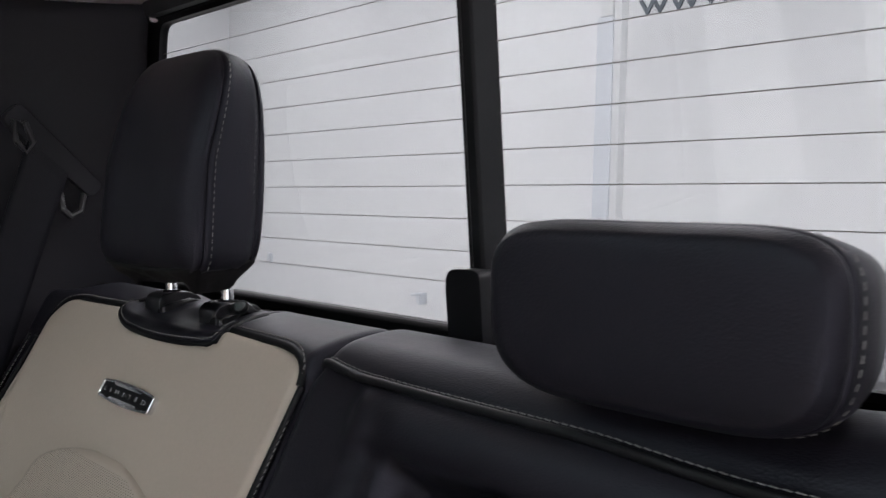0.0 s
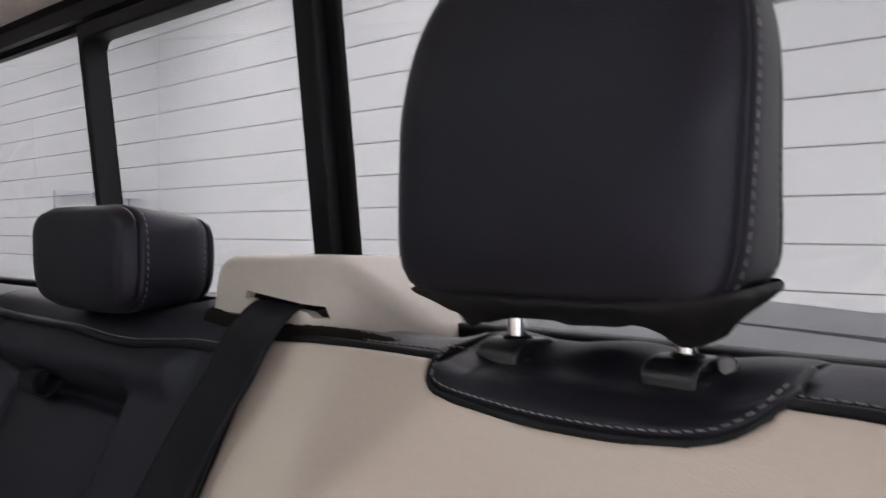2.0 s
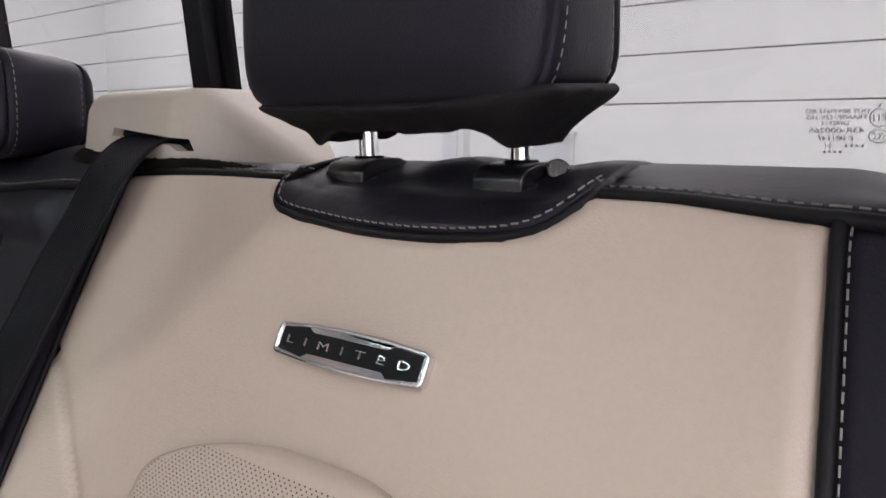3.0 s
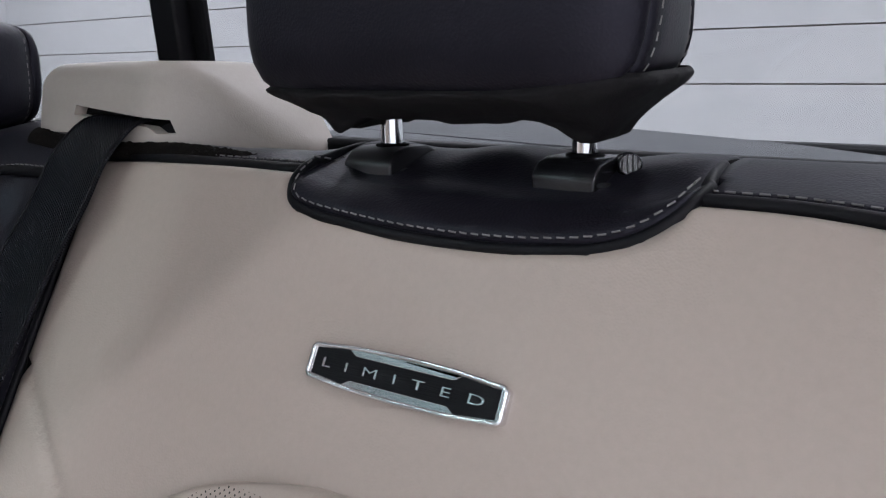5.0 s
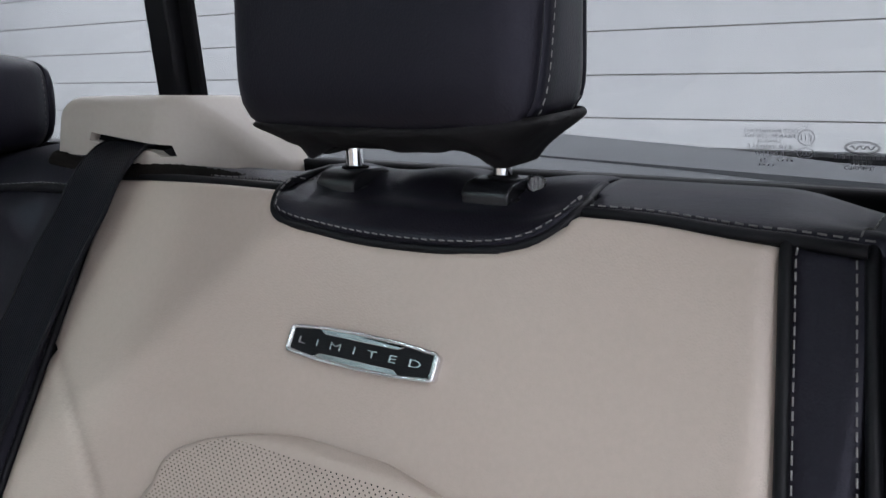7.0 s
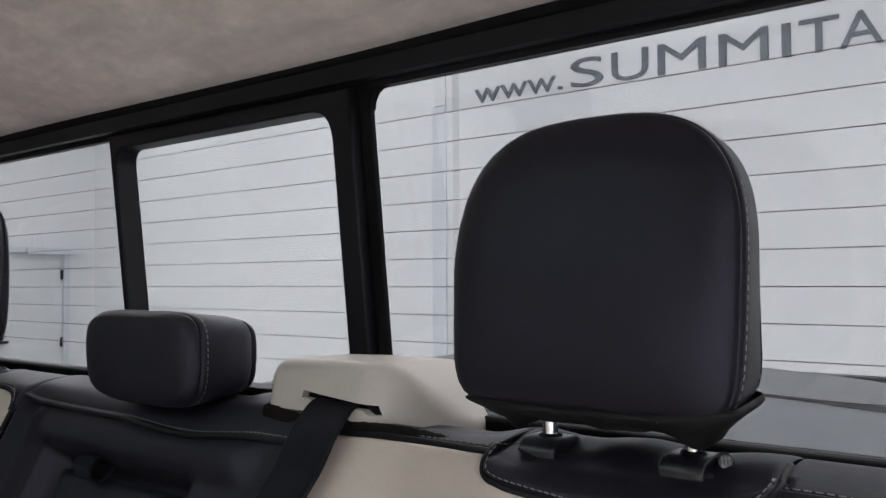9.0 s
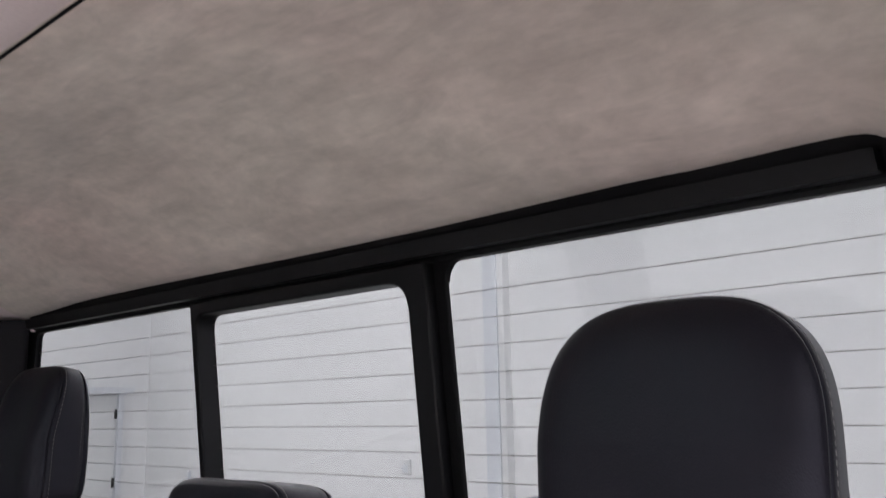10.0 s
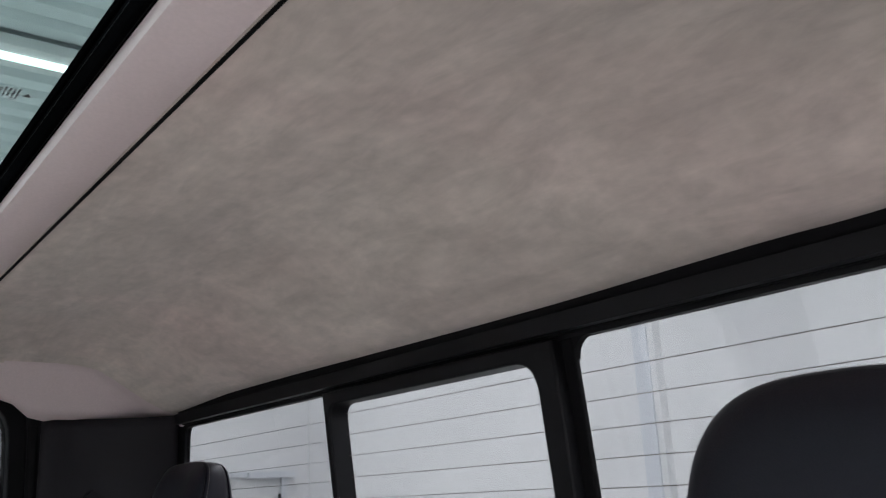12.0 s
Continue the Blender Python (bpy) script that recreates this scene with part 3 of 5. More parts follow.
        big = round_poly([(-0.65, 0.77), (-0.65, 1.266), (0.347, 1.266), (0.362, 0.77)], [0.05, 0.06, 0.085, 0.05])
        plate(bm, big, [win_rear], lambda u, v, d: Vector((s * (0.835 - d), u, v)), 0.0, 0.010)
        part("window_frame", bm, RUBBER, frame_ob, bevel=0.006)
        bm = bmesh.new()
        tube(bm, [side(u, v, -0.016) for u, v in round_poly([(-0.66, 0.76), (-0.66, 1.272), (0.356, 1.272), (0.368, 0.76)], [0.05, 0.06, 0.09, 0.05])], 0.009, 8, True)
        part("seal", bm, RUBBER, frame_ob)
        bm = bmesh.new()
        plate(bm, round_poly([(-0.63, 0.79), (-0.63, 1.25), (0.330, 1.25), (0.344, 0.79)], 0.04), [], side, 0.02, 0.024)
        part("pane", bm, GLASS_PRIVACY, frame_ob)
    # plain lining below the west windows
    tagged(part("wall_lining", box(bmesh.new(), -0.834, -0.815, -0.72, 0.30, 0.002, 0.75), TRIM_BLACK, bevel=0.006), "plain black door lining below the windows", "wall", kind="structure")
    # floor, firewall and back panel
    tagged(part("floor_cab", box(bmesh.new(), -0.835, 0.835, -1.7, 0.70, -0.05, 0.0), CABIN_TAN), "tan carpeted cab floor", "floor", kind="structure")
    # added block, out of view: throws sunroof light back onto the headliner
    tagged(part("bounce_block_cab", box(bmesh.new(), -0.80, 0.80, -1.30, -0.60, 0.004, 0.60), CABIN_TAN, bevel=0.03), "added unseen tan block that bounces sunroof light up to the headliner", "floor", kind="structure")
    tagged(part("wall_south_cab", box(bmesh.new(), -0.835, 0.835, -1.75, -1.70, 0.0, 0.86), CABIN_TAN), "tan panel below the windscreen", "wall", kind="structure")
    bm = bmesh.new()
    outer = [(-0.84, 0.0), (0.84, 0.0), (0.84, 1.30), (-0.84, 1.30)]
    opening = round_poly([(-0.788, 0.889), (0.782, 0.889), (0.699, 1.186), (-0.705, 1.186)], 0.02)
    plate(bm, outer, [opening], WIN, -0.008, 0.002)
    tagged(part("wall_north_cab", bm, FRAME_BLACK), "satin black rear cab panel round the window", "wall", kind="structure")
    # carpeted shelf between seat and window
    bm = bmesh.new()
    def shelf(u, v):
        x, y = -0.80 + 1.60 * u, 0.545 + 0.085 * v
        return Vector((x, y, 0.884 - 0.012 * v + 0.0025 * noise.noise((x * 60, y * 60, 0))))
    sheet(bm, 120, 6, shelf)
    tagged(part("shelf", bm, CARPET, smooth=80), "black fuzzy carpet strip behind the seats", "carpet", kind="structure")
    # rear pillars
    for s, name in ((-1, "trim_west"), (1, "trim_east")):
        bm = bmesh.new()
        def pillar(u, v):
            z = 0.50 + 0.708 * v
            y0, y1 = 0.368 if s < 0 else 0.445, GLASS_Y(max(z, 0.86)) - 0.009
            y = y0 + (y1 - y0) * u
            edge = 0.737 + 0.28 * (1.051 - max(z, 0.86)) + (0.022 if s < 0 else 0.010)
            bend = max(0.0, (y - 0.42) / (y1 - 0.42)) ** 1.6
            return Vector((s * (0.804 - (0.804 - edge) * bend + 0.004 * smooth01((0.39 - y) / 0.03)), y, z))
        sheet(bm, 24, 40, pillar)
        pil = tagged(part(name, bm, TRIM_BLACK, smooth=80), "black grained pillar trim beside the rear window", "trim", kind="structure")
        mod = pil.modifiers.new("thick", "SOLIDIFY")
        mod.thickness, mod.offset = 0.004, 0.0


cab()


# ---- rear window ----
def rear_window():
    win = tagged(new("window_4"), "rear cab window with a sliding middle pane and heater wires", "window", kind="structure")
    # fixed panes left and right, middle pane
    xr = lambda z: 0.737 + 0.28 * (1.051 - z)
    for s in (-1, 1):
        bm = bmesh.new()
        inner = 0.205
        plate(bm, [(s * inner, 0.875), (s * (xr(0.875) + 0.01), 0.875), (s * (xr(1.2) + 0.01), 1.2), (s * inner, 1.2)], [], WIN, -0.006, -0.002)
        part("pane", bm, GLASS_SIDE, win, "tinted fixed pane").visible_shadow = False
    bm = bmesh.new()
    plate(bm, [(-0.20, 0.886), (0.21, 0.886), (0.21, 1.18), (-0.20, 1.18)], [], WIN, -0.011, -0.008)
    part("pane", bm, GLASS_MID, win, "clear sliding pane").visible_shadow = False
    # slider frame
    bm = bmesh.new()
    hole = round_poly([(-0.190, 0.893), (0.196, 0.893), (0.196, 1.170), (-0.190, 1.170)], [0.012, 0.012, 0.032, 0.022], 8)
    plate(bm, [(-0.2025, 0.884), (0.2235, 0.884), (0.2235, 1.1865), (-0.2025, 1.1865)], [hole], WIN, 0.0175, -0.0115)
    part("slider_frame", bm, FRAME_BLACK, win, "satin black frame of the sliding pane", bevel=0.0025)
    bm = bmesh.new()
    plate(bm, [(0.2142, 0.884), (0.2365, 0.884), (0.2372, 1.1865), (0.2142, 1.1865)], [], WIN, 0.004, -0.003)
    part("mullion", bm, RUBBER, win, bevel=0.002)
    bm = bmesh.new()
    for r, cx, cz, sx in ((0.02, 0.2372, 1.186, 1), (0.012, -0.2188, 1.186, -1)):
        pts = [(cx, cz)] + [(cx + sx * r * (1 - math.cos(a)), cz - r * (1 - math.sin(a))) for a in [math.pi / 2 * k / 6 for k in range(7)]]
        plate(bm, pts, [], WIN, 0.004, -0.004)
    part("corner_mask", bm, RUBBER, win)
    bm = bmesh.new()
    plate(bm, [(-0.2190, 0.884), (-0.2035, 0.884), (-0.2035, 1.1865), (-0.2190, 1.1865)], [], WIN, 0.003, -0.003)
    part("mullion", bm, RUBBER, win, bevel=0.001)
    bm = bmesh.new()
    plate(bm, round_poly([(-0.2125, 0.884), (-0.176, 0.884), (-0.176, 0.938), (-0.2125, 0.938)], [0, 0, 0.008, 0.014], 5), [], WIN, 0.036, 0.0178)
    part("latch", bm, FRAME_BLACK, win, "black plastic slider latch", bevel=0.004)
    # rails over the panes
    bm = bmesh.new()
    plate(bm, round_poly([(-0.704, 1.1910), (0.6455, 1.1910), (0.6445, 1.2075), (-0.708, 1.2075)], 0.002, 3), [], WIN, 0.020, 0.004)
    part("top_rail", bm, FRAME_BLACK, win, "satin black top rail", bevel=0.002)
    bm = bmesh.new()
    plate(bm, [(-0.70, 1.2085), (0.6490, 1.2085), (0.6500, 1.1875), (0.6735, 1.1875), (0.6700, 1.198), (0.6640, 1.2075), (0.6560, 1.2150), (0.6450, 1.2200), (0.630, 1.2225), (-0.695, 1.2225)], [], WIN, 0.017, 0.004)
    part("upper_rail", bm, RUBBER, win, bevel=0.003)
    bm = bmesh.new()
    tube(bm, [WIN(x, 1.1915, 0.008) for x in (-0.70, -0.3, 0.2, 0.66)], 0.0022, 6)
    part("gasket", bm, RUBBER, win)
    bm = bmesh.new()
    plate(bm, [(-0.79, 0.868), (0.79, 0.868), (0.79, 0.8895), (-0.79, 0.8895)], [], WIN, 0.016, 0.0)
    part("bottom_gasket", bm, RUBBER, win, bevel=0.004)
    bm = bmesh.new()
    plate(bm, [(-0.712, 1.188), (-0.706, 1.188), (-0.700, 1.204), (-0.714, 1.204)], [], WIN, 0.011, 0.003)
    part("end_cap", bm, PINK_TRIM, win, "warm grey end clip", bevel=0.002)
    # heater wires, one by one
    for k in range(10):
        z = 1.153 - 0.0255 * k
        z_mid = 1.0006 + 0.0264 * (6 - k)
        for x0, x1, zw, d in ((-xr(z) + 0.001, -0.215, z, -0.0012), (-0.192, 0.197, z_mid, -0.0075), (0.2375, xr(z) - 0.001, z, -0.0012)):
            bm = bmesh.new()
            tube(bm, [WIN(x0, zw, d), WIN((x0 + x1) / 2, zw, d), WIN(x1, zw, d)], 0.00038, 5)
            part("heater_wire", bm, HEATER, win)
    # maker's print low on the pane, seen from its back
    bm = bmesh.new()
    for a, b, z in ((0.7276, 0.7529, 0.9053), (0.7358, 0.7457, 0.9023)):
        x = a
        while x < b:
            l = random.uniform(0.0010, 0.0018)
            plate(bm, [(x, z - 0.0009), (min(x + l, b), z - 0.0009), (min(x + l, b), z + 0.0009), (x, z + 0.0009)], [], WIN, -0.0008, -0.0016)
            x += l + 0.0006
    for x, z in [(0.6984 + 0.0024 * k, 0.9022) for k in range(4)] + [(0.6886 + 0.0024 * k, 0.8993) for k in range(4)]:
        plate(bm, [(x, z - 0.0005), (x + 0.0010, z - 0.0005), (x + 0.0010, z + 0.0005), (x, z + 0.0005)], [], WIN, -0.0008, -0.0016)
    for cx, cz, rx, rz in ((0.7131, 0.9149, 0.0042, 0.0040), (0.7128, 0.9066, 0.0042, 0.0029), (0.7408, 0.9104, 0.0086, 0.0033), (0.7408, 0.9104, 0.0078, 0.0026)):
        tube(bm, [WIN(cx + rx * math.cos(a), cz + rz * math.sin(a), -0.0012) for a in [math.pi * k / 14 for k in range(28)]], 0.00026, 4, True)
    tube(bm, [WIN(0.7350 + 0.0118 * k / 12, 0.9104 + 0.0011 * math.sin(k * 1.7), -0.0012) for k in range(13)], 0.0004, 4)
    prints = part("glass_print", bm, GLASS_PRINT, win, "small grey maker's print")
    for text, right, left, z, cap in (("DOT 804 M613 AS3", 0.7086, 0.6803, 0.9182, 0.0019), ("TRANSP. 22% 16%", 0.7080, 0.6803, 0.9154, 0.0019), ("VITRO 24", 0.7003, 0.6877, 0.9125, 0.0016),
                                       ("43R-000265", 0.7067, 0.6820, 0.9093, 0.0023), ("E 001147", 0.7017, 0.6859, 0.9057, 0.0020), ("21", 0.6929, 0.6895, 0.9021, 0.0018),
                                       ("E11", 0.7158, 0.7104, 0.9149, 0.0030), ("CCC", 0.7154, 0.7102, 0.9066, 0.0028), ("V", 0.7140, 0.7118, 0.9206, 0.0021), ("TEMPERED", 0.7476, 0.7327, 0.8997, 0.0019)):
        lettering("printed_row", text, GLASS_PRINT, prints, right, left, z - cap / 2, cap, lambda u, v, d: WIN(u, v, -0.0009 - d), 0.0005)


rear_window()


# ---- seats ----
PROFILE = [(0.20, 0.355), (0.224, 0.40), (0.302, 0.55), (0.380, 0.70), (0.4316, 0.80), (0.4575, 0.85), (0.4665, 0.867), (0.474, 0.8785), (0.484, 0.8845),
           (0.500, 0.8890), (0.520, 0.8925), (0.540, 0.8935), (0.556, 0.889), (0.566, 0.878), (0.571, 0.855), (0.573, 0.80), (0.573, 0.60), (0.573, 0.36)]


def profile_curve():
    p = [Vector((0, y, z)) for y, z in PROFILE]
    out = []
    for i in range(len(p) - 1):
        a, b, c, d = p[max(i - 1, 0)], p[i], p[i + 1], p[min(i + 2, len(p) - 1)]
        for k in range(10):
            t = k / 10
            out.append(0.5 * ((2 * b) + (c - a) * t + (2 * a - 5 * b + 4 * c - d) * t * t + (3 * b - a - 3 * c + d) * t ** 3))
    out.append(p[-1])
    s = [0.0]
    for a, b in zip(out, out[1:]):
        s.append(s[-1] + (b - a).length)
    return out, s


CURVE, ARC = profile_curve()
TOP_INDEX = max(range(len(CURVE)), key=lambda i: CURVE[i].z)


def at_arc(s, x=0.0, lift=0.0):
    """A point on the seat back's skin: s along its section from the foot up over the top, x across, lifted off it."""
    s = max(0.0, min(ARC[-1] - 1e-6, s))
    i = int(np.searchsorted(ARC, s, side="right")) - 1
    f = (s - ARC[i]) / (ARC[i + 1] - ARC[i])
    p = CURVE[i].lerp(CURVE[i + 1], f)
    d = (CURVE[min(i + 2, len(CURVE) - 1)] - CURVE[max(i - 1, 0)]).normalized()
    n = Vector((0, -d.z, d.y))
    return Vector((x, p.y, p.z)) + n * (lift - 0.008)


def arc_z(z):
    """The arc length at which the front of the seat back has the height z."""
    zs = [c.z for c in CURVE[:TOP_INDEX + 1]]
    return float(np.interp(z, zs, ARC[:TOP_INDEX + 1]))


def arc_y(y):
    """The arc length at which the top of the seat back has the depth y."""
    ys = [c.y for c in CURVE[:TOP_INDEX + 30]]
    return float(np.interp(y, ys, ARC[:TOP_INDEX + 30]))


def edge_round(e, r):
    """How far a padded surface sinks at a distance e from its edge."""
    if e >= r:
        return 0.0
    return r - math.sqrt(max(0.0, r * r - (r - max(e, 0)) ** 2))


def shell(x0, x1, lift, r0=0.02, r1=0.02, nx=64, ns=150):
    bm = bmesh.new()
    def f(u, v):
        t = 0.5 - 0.5 * math.cos(math.pi * u)
        x = x0 + (x1 - x0) * (0.35 * t + 0.65 * u)
        s = v * ARC[-1]
        e = min(x - x0, x1 - x)
        return at_arc(s, x, lift(x, s) - edge_round(x - x0, r0) - edge_round(x1 - x, r1) - (0.012 if e < 1e-6 else 0))
    sheet(bm, nx, ns, f)
    return bm


def bead(name, pts, parent, r=0.0034, mat=None):
    bm = bmesh.new()
    tube(bm, pts, r, 12)
    return part(name, bm, mat or BLACK_PIPING, parent, smooth=80)


def seam(pts, parent, **kw):
    bm = bmesh.new()
    stitches(bm, pts, **kw)
    return part("stitching", bm, THREAD, parent, "pale grey stitching")


def badge(cx, zc, parent):
    """A chrome plate with a dark field and raised letters."""
    s0 = arc_z(zc)
    place = lambda u, v, d: at_arc(s0 + v, cx + u, 0.0085 + d)
    ob = thing("seat_badge", "chrome badge with a black field on the beige seat back", "badge", "seat badges")
    w, h = 0.0500, 0.0091
    body = [(-w, -h * 0.66), (-w * 0.97, -h * 0.80), (-w * 0.5, -h * 1.0), (0, -h * 1.06), (w * 0.5, -h * 1.0), (w * 0.97, -h * 0.80), (w, -h * 0.66),
            (w, h * 0.66), (w * 0.97, h * 0.80), (w * 0.5, h), (0, h * 1.06), (-w * 0.5, h), (-w * 0.97, h * 0.80), (-w, h * 0.66)]
    field = [(-w * 0.945, -h * 0.62), (-w * 0.58, -h * 0.80), (-w * 0.50, -h * 0.56), (w * 0.50, -h * 0.56), (w * 0.58, -h * 0.80), (w * 0.945, -h * 0.62),
             (w * 0.945, h * 0.62), (w * 0.58, h * 0.80), (w * 0.50, h * 0.56), (-w * 0.50, h * 0.56), (-w * 0.58, h * 0.80), (-w * 0.945, h * 0.62)]
    bm = bmesh.new()
    plate(bm, [(u * 0.985, v * 0.95) for u, v in body], [field], place, 0.0024, -0.003)
    part("wedge_plate", bm, BADGE_CHROME, ob, "polished chrome wedges", bevel=0.0007)
    bm = bmesh.new()
    outline = round_poly(body, 0.0024, 4)
    loop = [place(u * 0.985, v * 0.955, 0.0020) for u, v in outline]
    tube(bm, loop, 0.00115, 10, True)
    part("rim", bm, BADGE_CHROME, ob, "rounded chrome rim", smooth=80)
    bm = bmesh.new()
    plate(bm, outline, [], place, 0.0008, -0.003)
    part("backing", bm, BADGE_CHROME, ob)
    bm = bmesh.new()
    plate(bm, [(u * 1.01, v * 1.03) for u, v in field], [], place, 0.0020, -0.002)
    field_ob = part("field", bm, BADGE_FIELD, ob, "brushed black field")
    lettering("letters", "LIMITED", BADGE_CHROME, field_ob, -w * 0.83, w * 0.83, -h * 0.22, h * 0.42, lambda u, v, d: place(u, v, 0.0018 + d), 0.0012, "raised chrome letters", 2.2, 0.0)
    return ob


def headrest_outline(hw, hh, n_top, n_low, taper, split=0.0, count=96):
    """The front view of a headrest: a domed upper part above the split height, a squarer lower part."""
    out = []
    for k in range(count):
        a = 2 * math.pi * k / count
        c, s = math.cos(a), math.sin(a)
        n = n_top if s > 0 else n_low
        r = (abs(c) ** n + abs(s) ** n) ** (-1 / n)
        u = r * c
        v = split + r * s * ((1 - split) if s > 0 else (1 + split))
        out.append((u * hw * (1 - taper * max(0, -v) ** 1.5), v * hh))
    return out


def headrest(name, label, cx, cz, hw, hh, y_front, y_back, n_top, n_low, taper, narrow, skirt, group, flare=0.0, leans=(0.0, 0.0)):
    """A padded block: a bulged front, a stitched rim, a side band and a back."""
    ob = thing(name, label, "headrest", group)
    out = headrest_outline(hw, hh, n_top, n_low, taper, -0.12 if skirt else 0.0)
    depth = y_back - y_front
    def ring(y, inset, slim=0.0):
        f, g = max(0.0, hw - inset) / hw, max(0.0, hh - (inset if skirt else max(0.0, inset)) - 0.3 * slim) / hh
        k = max(0.0, min(1.0, (y - y_front) / depth))
        slope = lambda v: (leans[0] if v > 0 else leans[1]) * (1 - k) if skirt else -0.015
        sag = lambda u: 0.0 if skirt else (0.0006 * math.cos(math.pi * u / hw) + 0.0010) * (1 - k)
        left = f if skirt else min(1.0, f)
        drop = 0.0 if skirt else 0.13 * k
        pinch = lambda v: 1 - slim / hw * (1 + flare * (v / hh) ** 2)
        return [Vector((cx + u * (f if u > 0 else left) * pinch(v), y + slope(v) * v * g, cz + v * g * (1 - (drop if v > 0 else 0.0)) - (sag(u) if v > 0 else 0.0))) for u, v in out]
    def loft(rings, close0=None, close1=None):
        bm = bmesh.new()
        vs = [[bm.verts.new(p) for p in r] for r in rings]
        n = len(vs[0])
        for a, b in zip(vs, vs[1:]):
            for i in range(n):
                bm.faces.new((a[i], a[(i + 1) % n], b[(i + 1) % n], b[i]))
        for c, r in ((close0, vs[0]), (close1, vs[-1])):
            if c is not None:
                m = bm.verts.new(c)
                for i in range(n):
                    bm.faces.new((m, r[i], r[(i + 1) % n]))
        return bm
    yf = y_front
    q, full = min(hw, hh), 1.0 if skirt else 0.62
    front = [(yf - 0.0105 * full, q * 0.80), (yf - 0.0102 * full, q * 0.6), (yf - 0.0094 * full, q * 0.42), (yf - 0.0076 * full, q * 0.27), (yf - 0.0048 * full, q * 0.15), (yf - 0.0012, 0.0085 * full), (yf + 0.0028, 0.0034), (yf + 0.0062, 0.0010), (yf + 0.0085, 0.0010), (yf + 0.0096, 0.0026)]
    part("front_pad", loft([ring(y, i) for y, i in front], Vector((cx, yf - 0.0106 * full, cz))), BLACK_LEATHER, ob, smooth=70)
    yb = y_back
    bulge = 0.0 if skirt else 0.0045
    band = [(yf + 0.0096, 0.0026), (yf + 0.0104, 0.0008), (yf + 0.014, 0.0), (yf + depth * 0.35, -0.0006 - bulge, narrow * 0.25), (yf + depth * 0.7, -bulge * 0.7, narrow * 0.6), (yb - 0.012, -bulge * 0.15, narrow), (yb - 0.0095, 0.0022, narrow)]
    band_ob = part("side_band", loft([ring(*b) for b in band]), BLACK_LEATHER, ob, smooth=70)
    rear = [(yb - 0.0095, 0.0022), (yb - 0.008, 0.0005), (yb - 0.004, 0.002), (yb, 0.008), (yb + 0.004, 0.02), (yb + 0.006, 0.04)]
    part("back_pad", loft([ring(y, i, narrow) for y, i in rear], None, Vector((cx, yb + 0.007, cz))), BLACK_LEATHER, ob, smooth=70)
    for y, i, slim in ((yf + 0.0155, -0.0005 - bulge * 0.13, 0.0), (yb - 0.0150, -0.0004 - bulge * 0.3, narrow * 0.93)):
        loop = ring(y, i, slim)
        start = max(range(len(loop)), key=lambda k: (loop[k].z < cz - hh * 0.9) * 1000 - abs(k - 72))
        order = loop[start:] + loop[:start]
        pts = [p for p in order if p.z > cz - hh * 0.95]
        seam(pts, band_ob, r=0.00033, length=0.0033, gap=0.0025)
    if skirt:
        bm = bmesh.new()
        zb = cz - hh
        y0, y1 = yf - leans[1] * hh + 0.001, yb + 0.003
        y_mid, y_half = (y0 + y1) / 2, (y1 - y0) / 2 + 0.0006
        def under(u, v):
            a = 2 * math.pi * u
            c, s = math.cos(a), math.sin(a)
            r = (abs(c) ** 7 + abs(s) ** 7) ** (-1 / 7)
            g = 1.0 - 0.26 * smooth01((v - 0.12) / 0.65)
            g *= 1.0 if v < 0.8 else max(0.0, 1 - (v - 0.8) / 0.2)
            y = y_mid + r * s * y_half * g * (1.0 - 0.30 * smooth01((v - 0.15) / 0.55))
            k = max(0.0, min(1.0, (y - yf) / depth))
            u_rel = r * c * g
            x = cx + u_rel * (hw * (1 - taper) - (-0.0010 if c > 0 and cx > 0 else 0.0055) - narrow * (1 + flare) * k)
            crest = zb + 0.0040 + 0.0065 * smooth01((abs(r * c) - 0.35) / 0.6) * (1.0 if r * c > 0 else 0.35) + 0.003 * k
            low = -0.0110 * (1 - 0.45 * k) - 0.0072 * math.exp(-((abs(u_rel - 0.04) - 0.68) / 0.14) ** 2) + 0.0025 * math.exp(-((abs(u_rel) - 0.46) / 0.07) ** 2)
            z = crest + (zb + low - crest) * min(1.0, v / 0.66) ** 1.2
            z += 0.010 * smooth01((v - 0.80) / 0.2)
            tuck = 0.0022 * (1 - smooth01(v / 0.12))
            w = 0.0020 * noise.noise((x * 60, y * 60, z * 80)) * (1 if 0.1 < v < 0.99 else 0)
            return Vector((x - tuck * r * c + w, y - tuck * r * s + w, z + w * 0.7))
        sheet(bm, 96, 18, under, closed_u=True)
        part("underside", bm, FABRIC, ob, "gathered black underside cloth", smooth=80)
    return ob


def posts_and_guides(ob_parent, xs, y):
    """Chrome posts of a headrest, and the plastic sleeves in the seat top."""
    for i, x in enumerate(xs):
        bm = bmesh.new()
        tube(bm, [(x, y, 0.872), (x, y - 0.001, 0.90), (x, y - 0.003, 0.94)], 0.0055, 18)
        part("post", bm, CHROME, ob_parent, "chrome post")


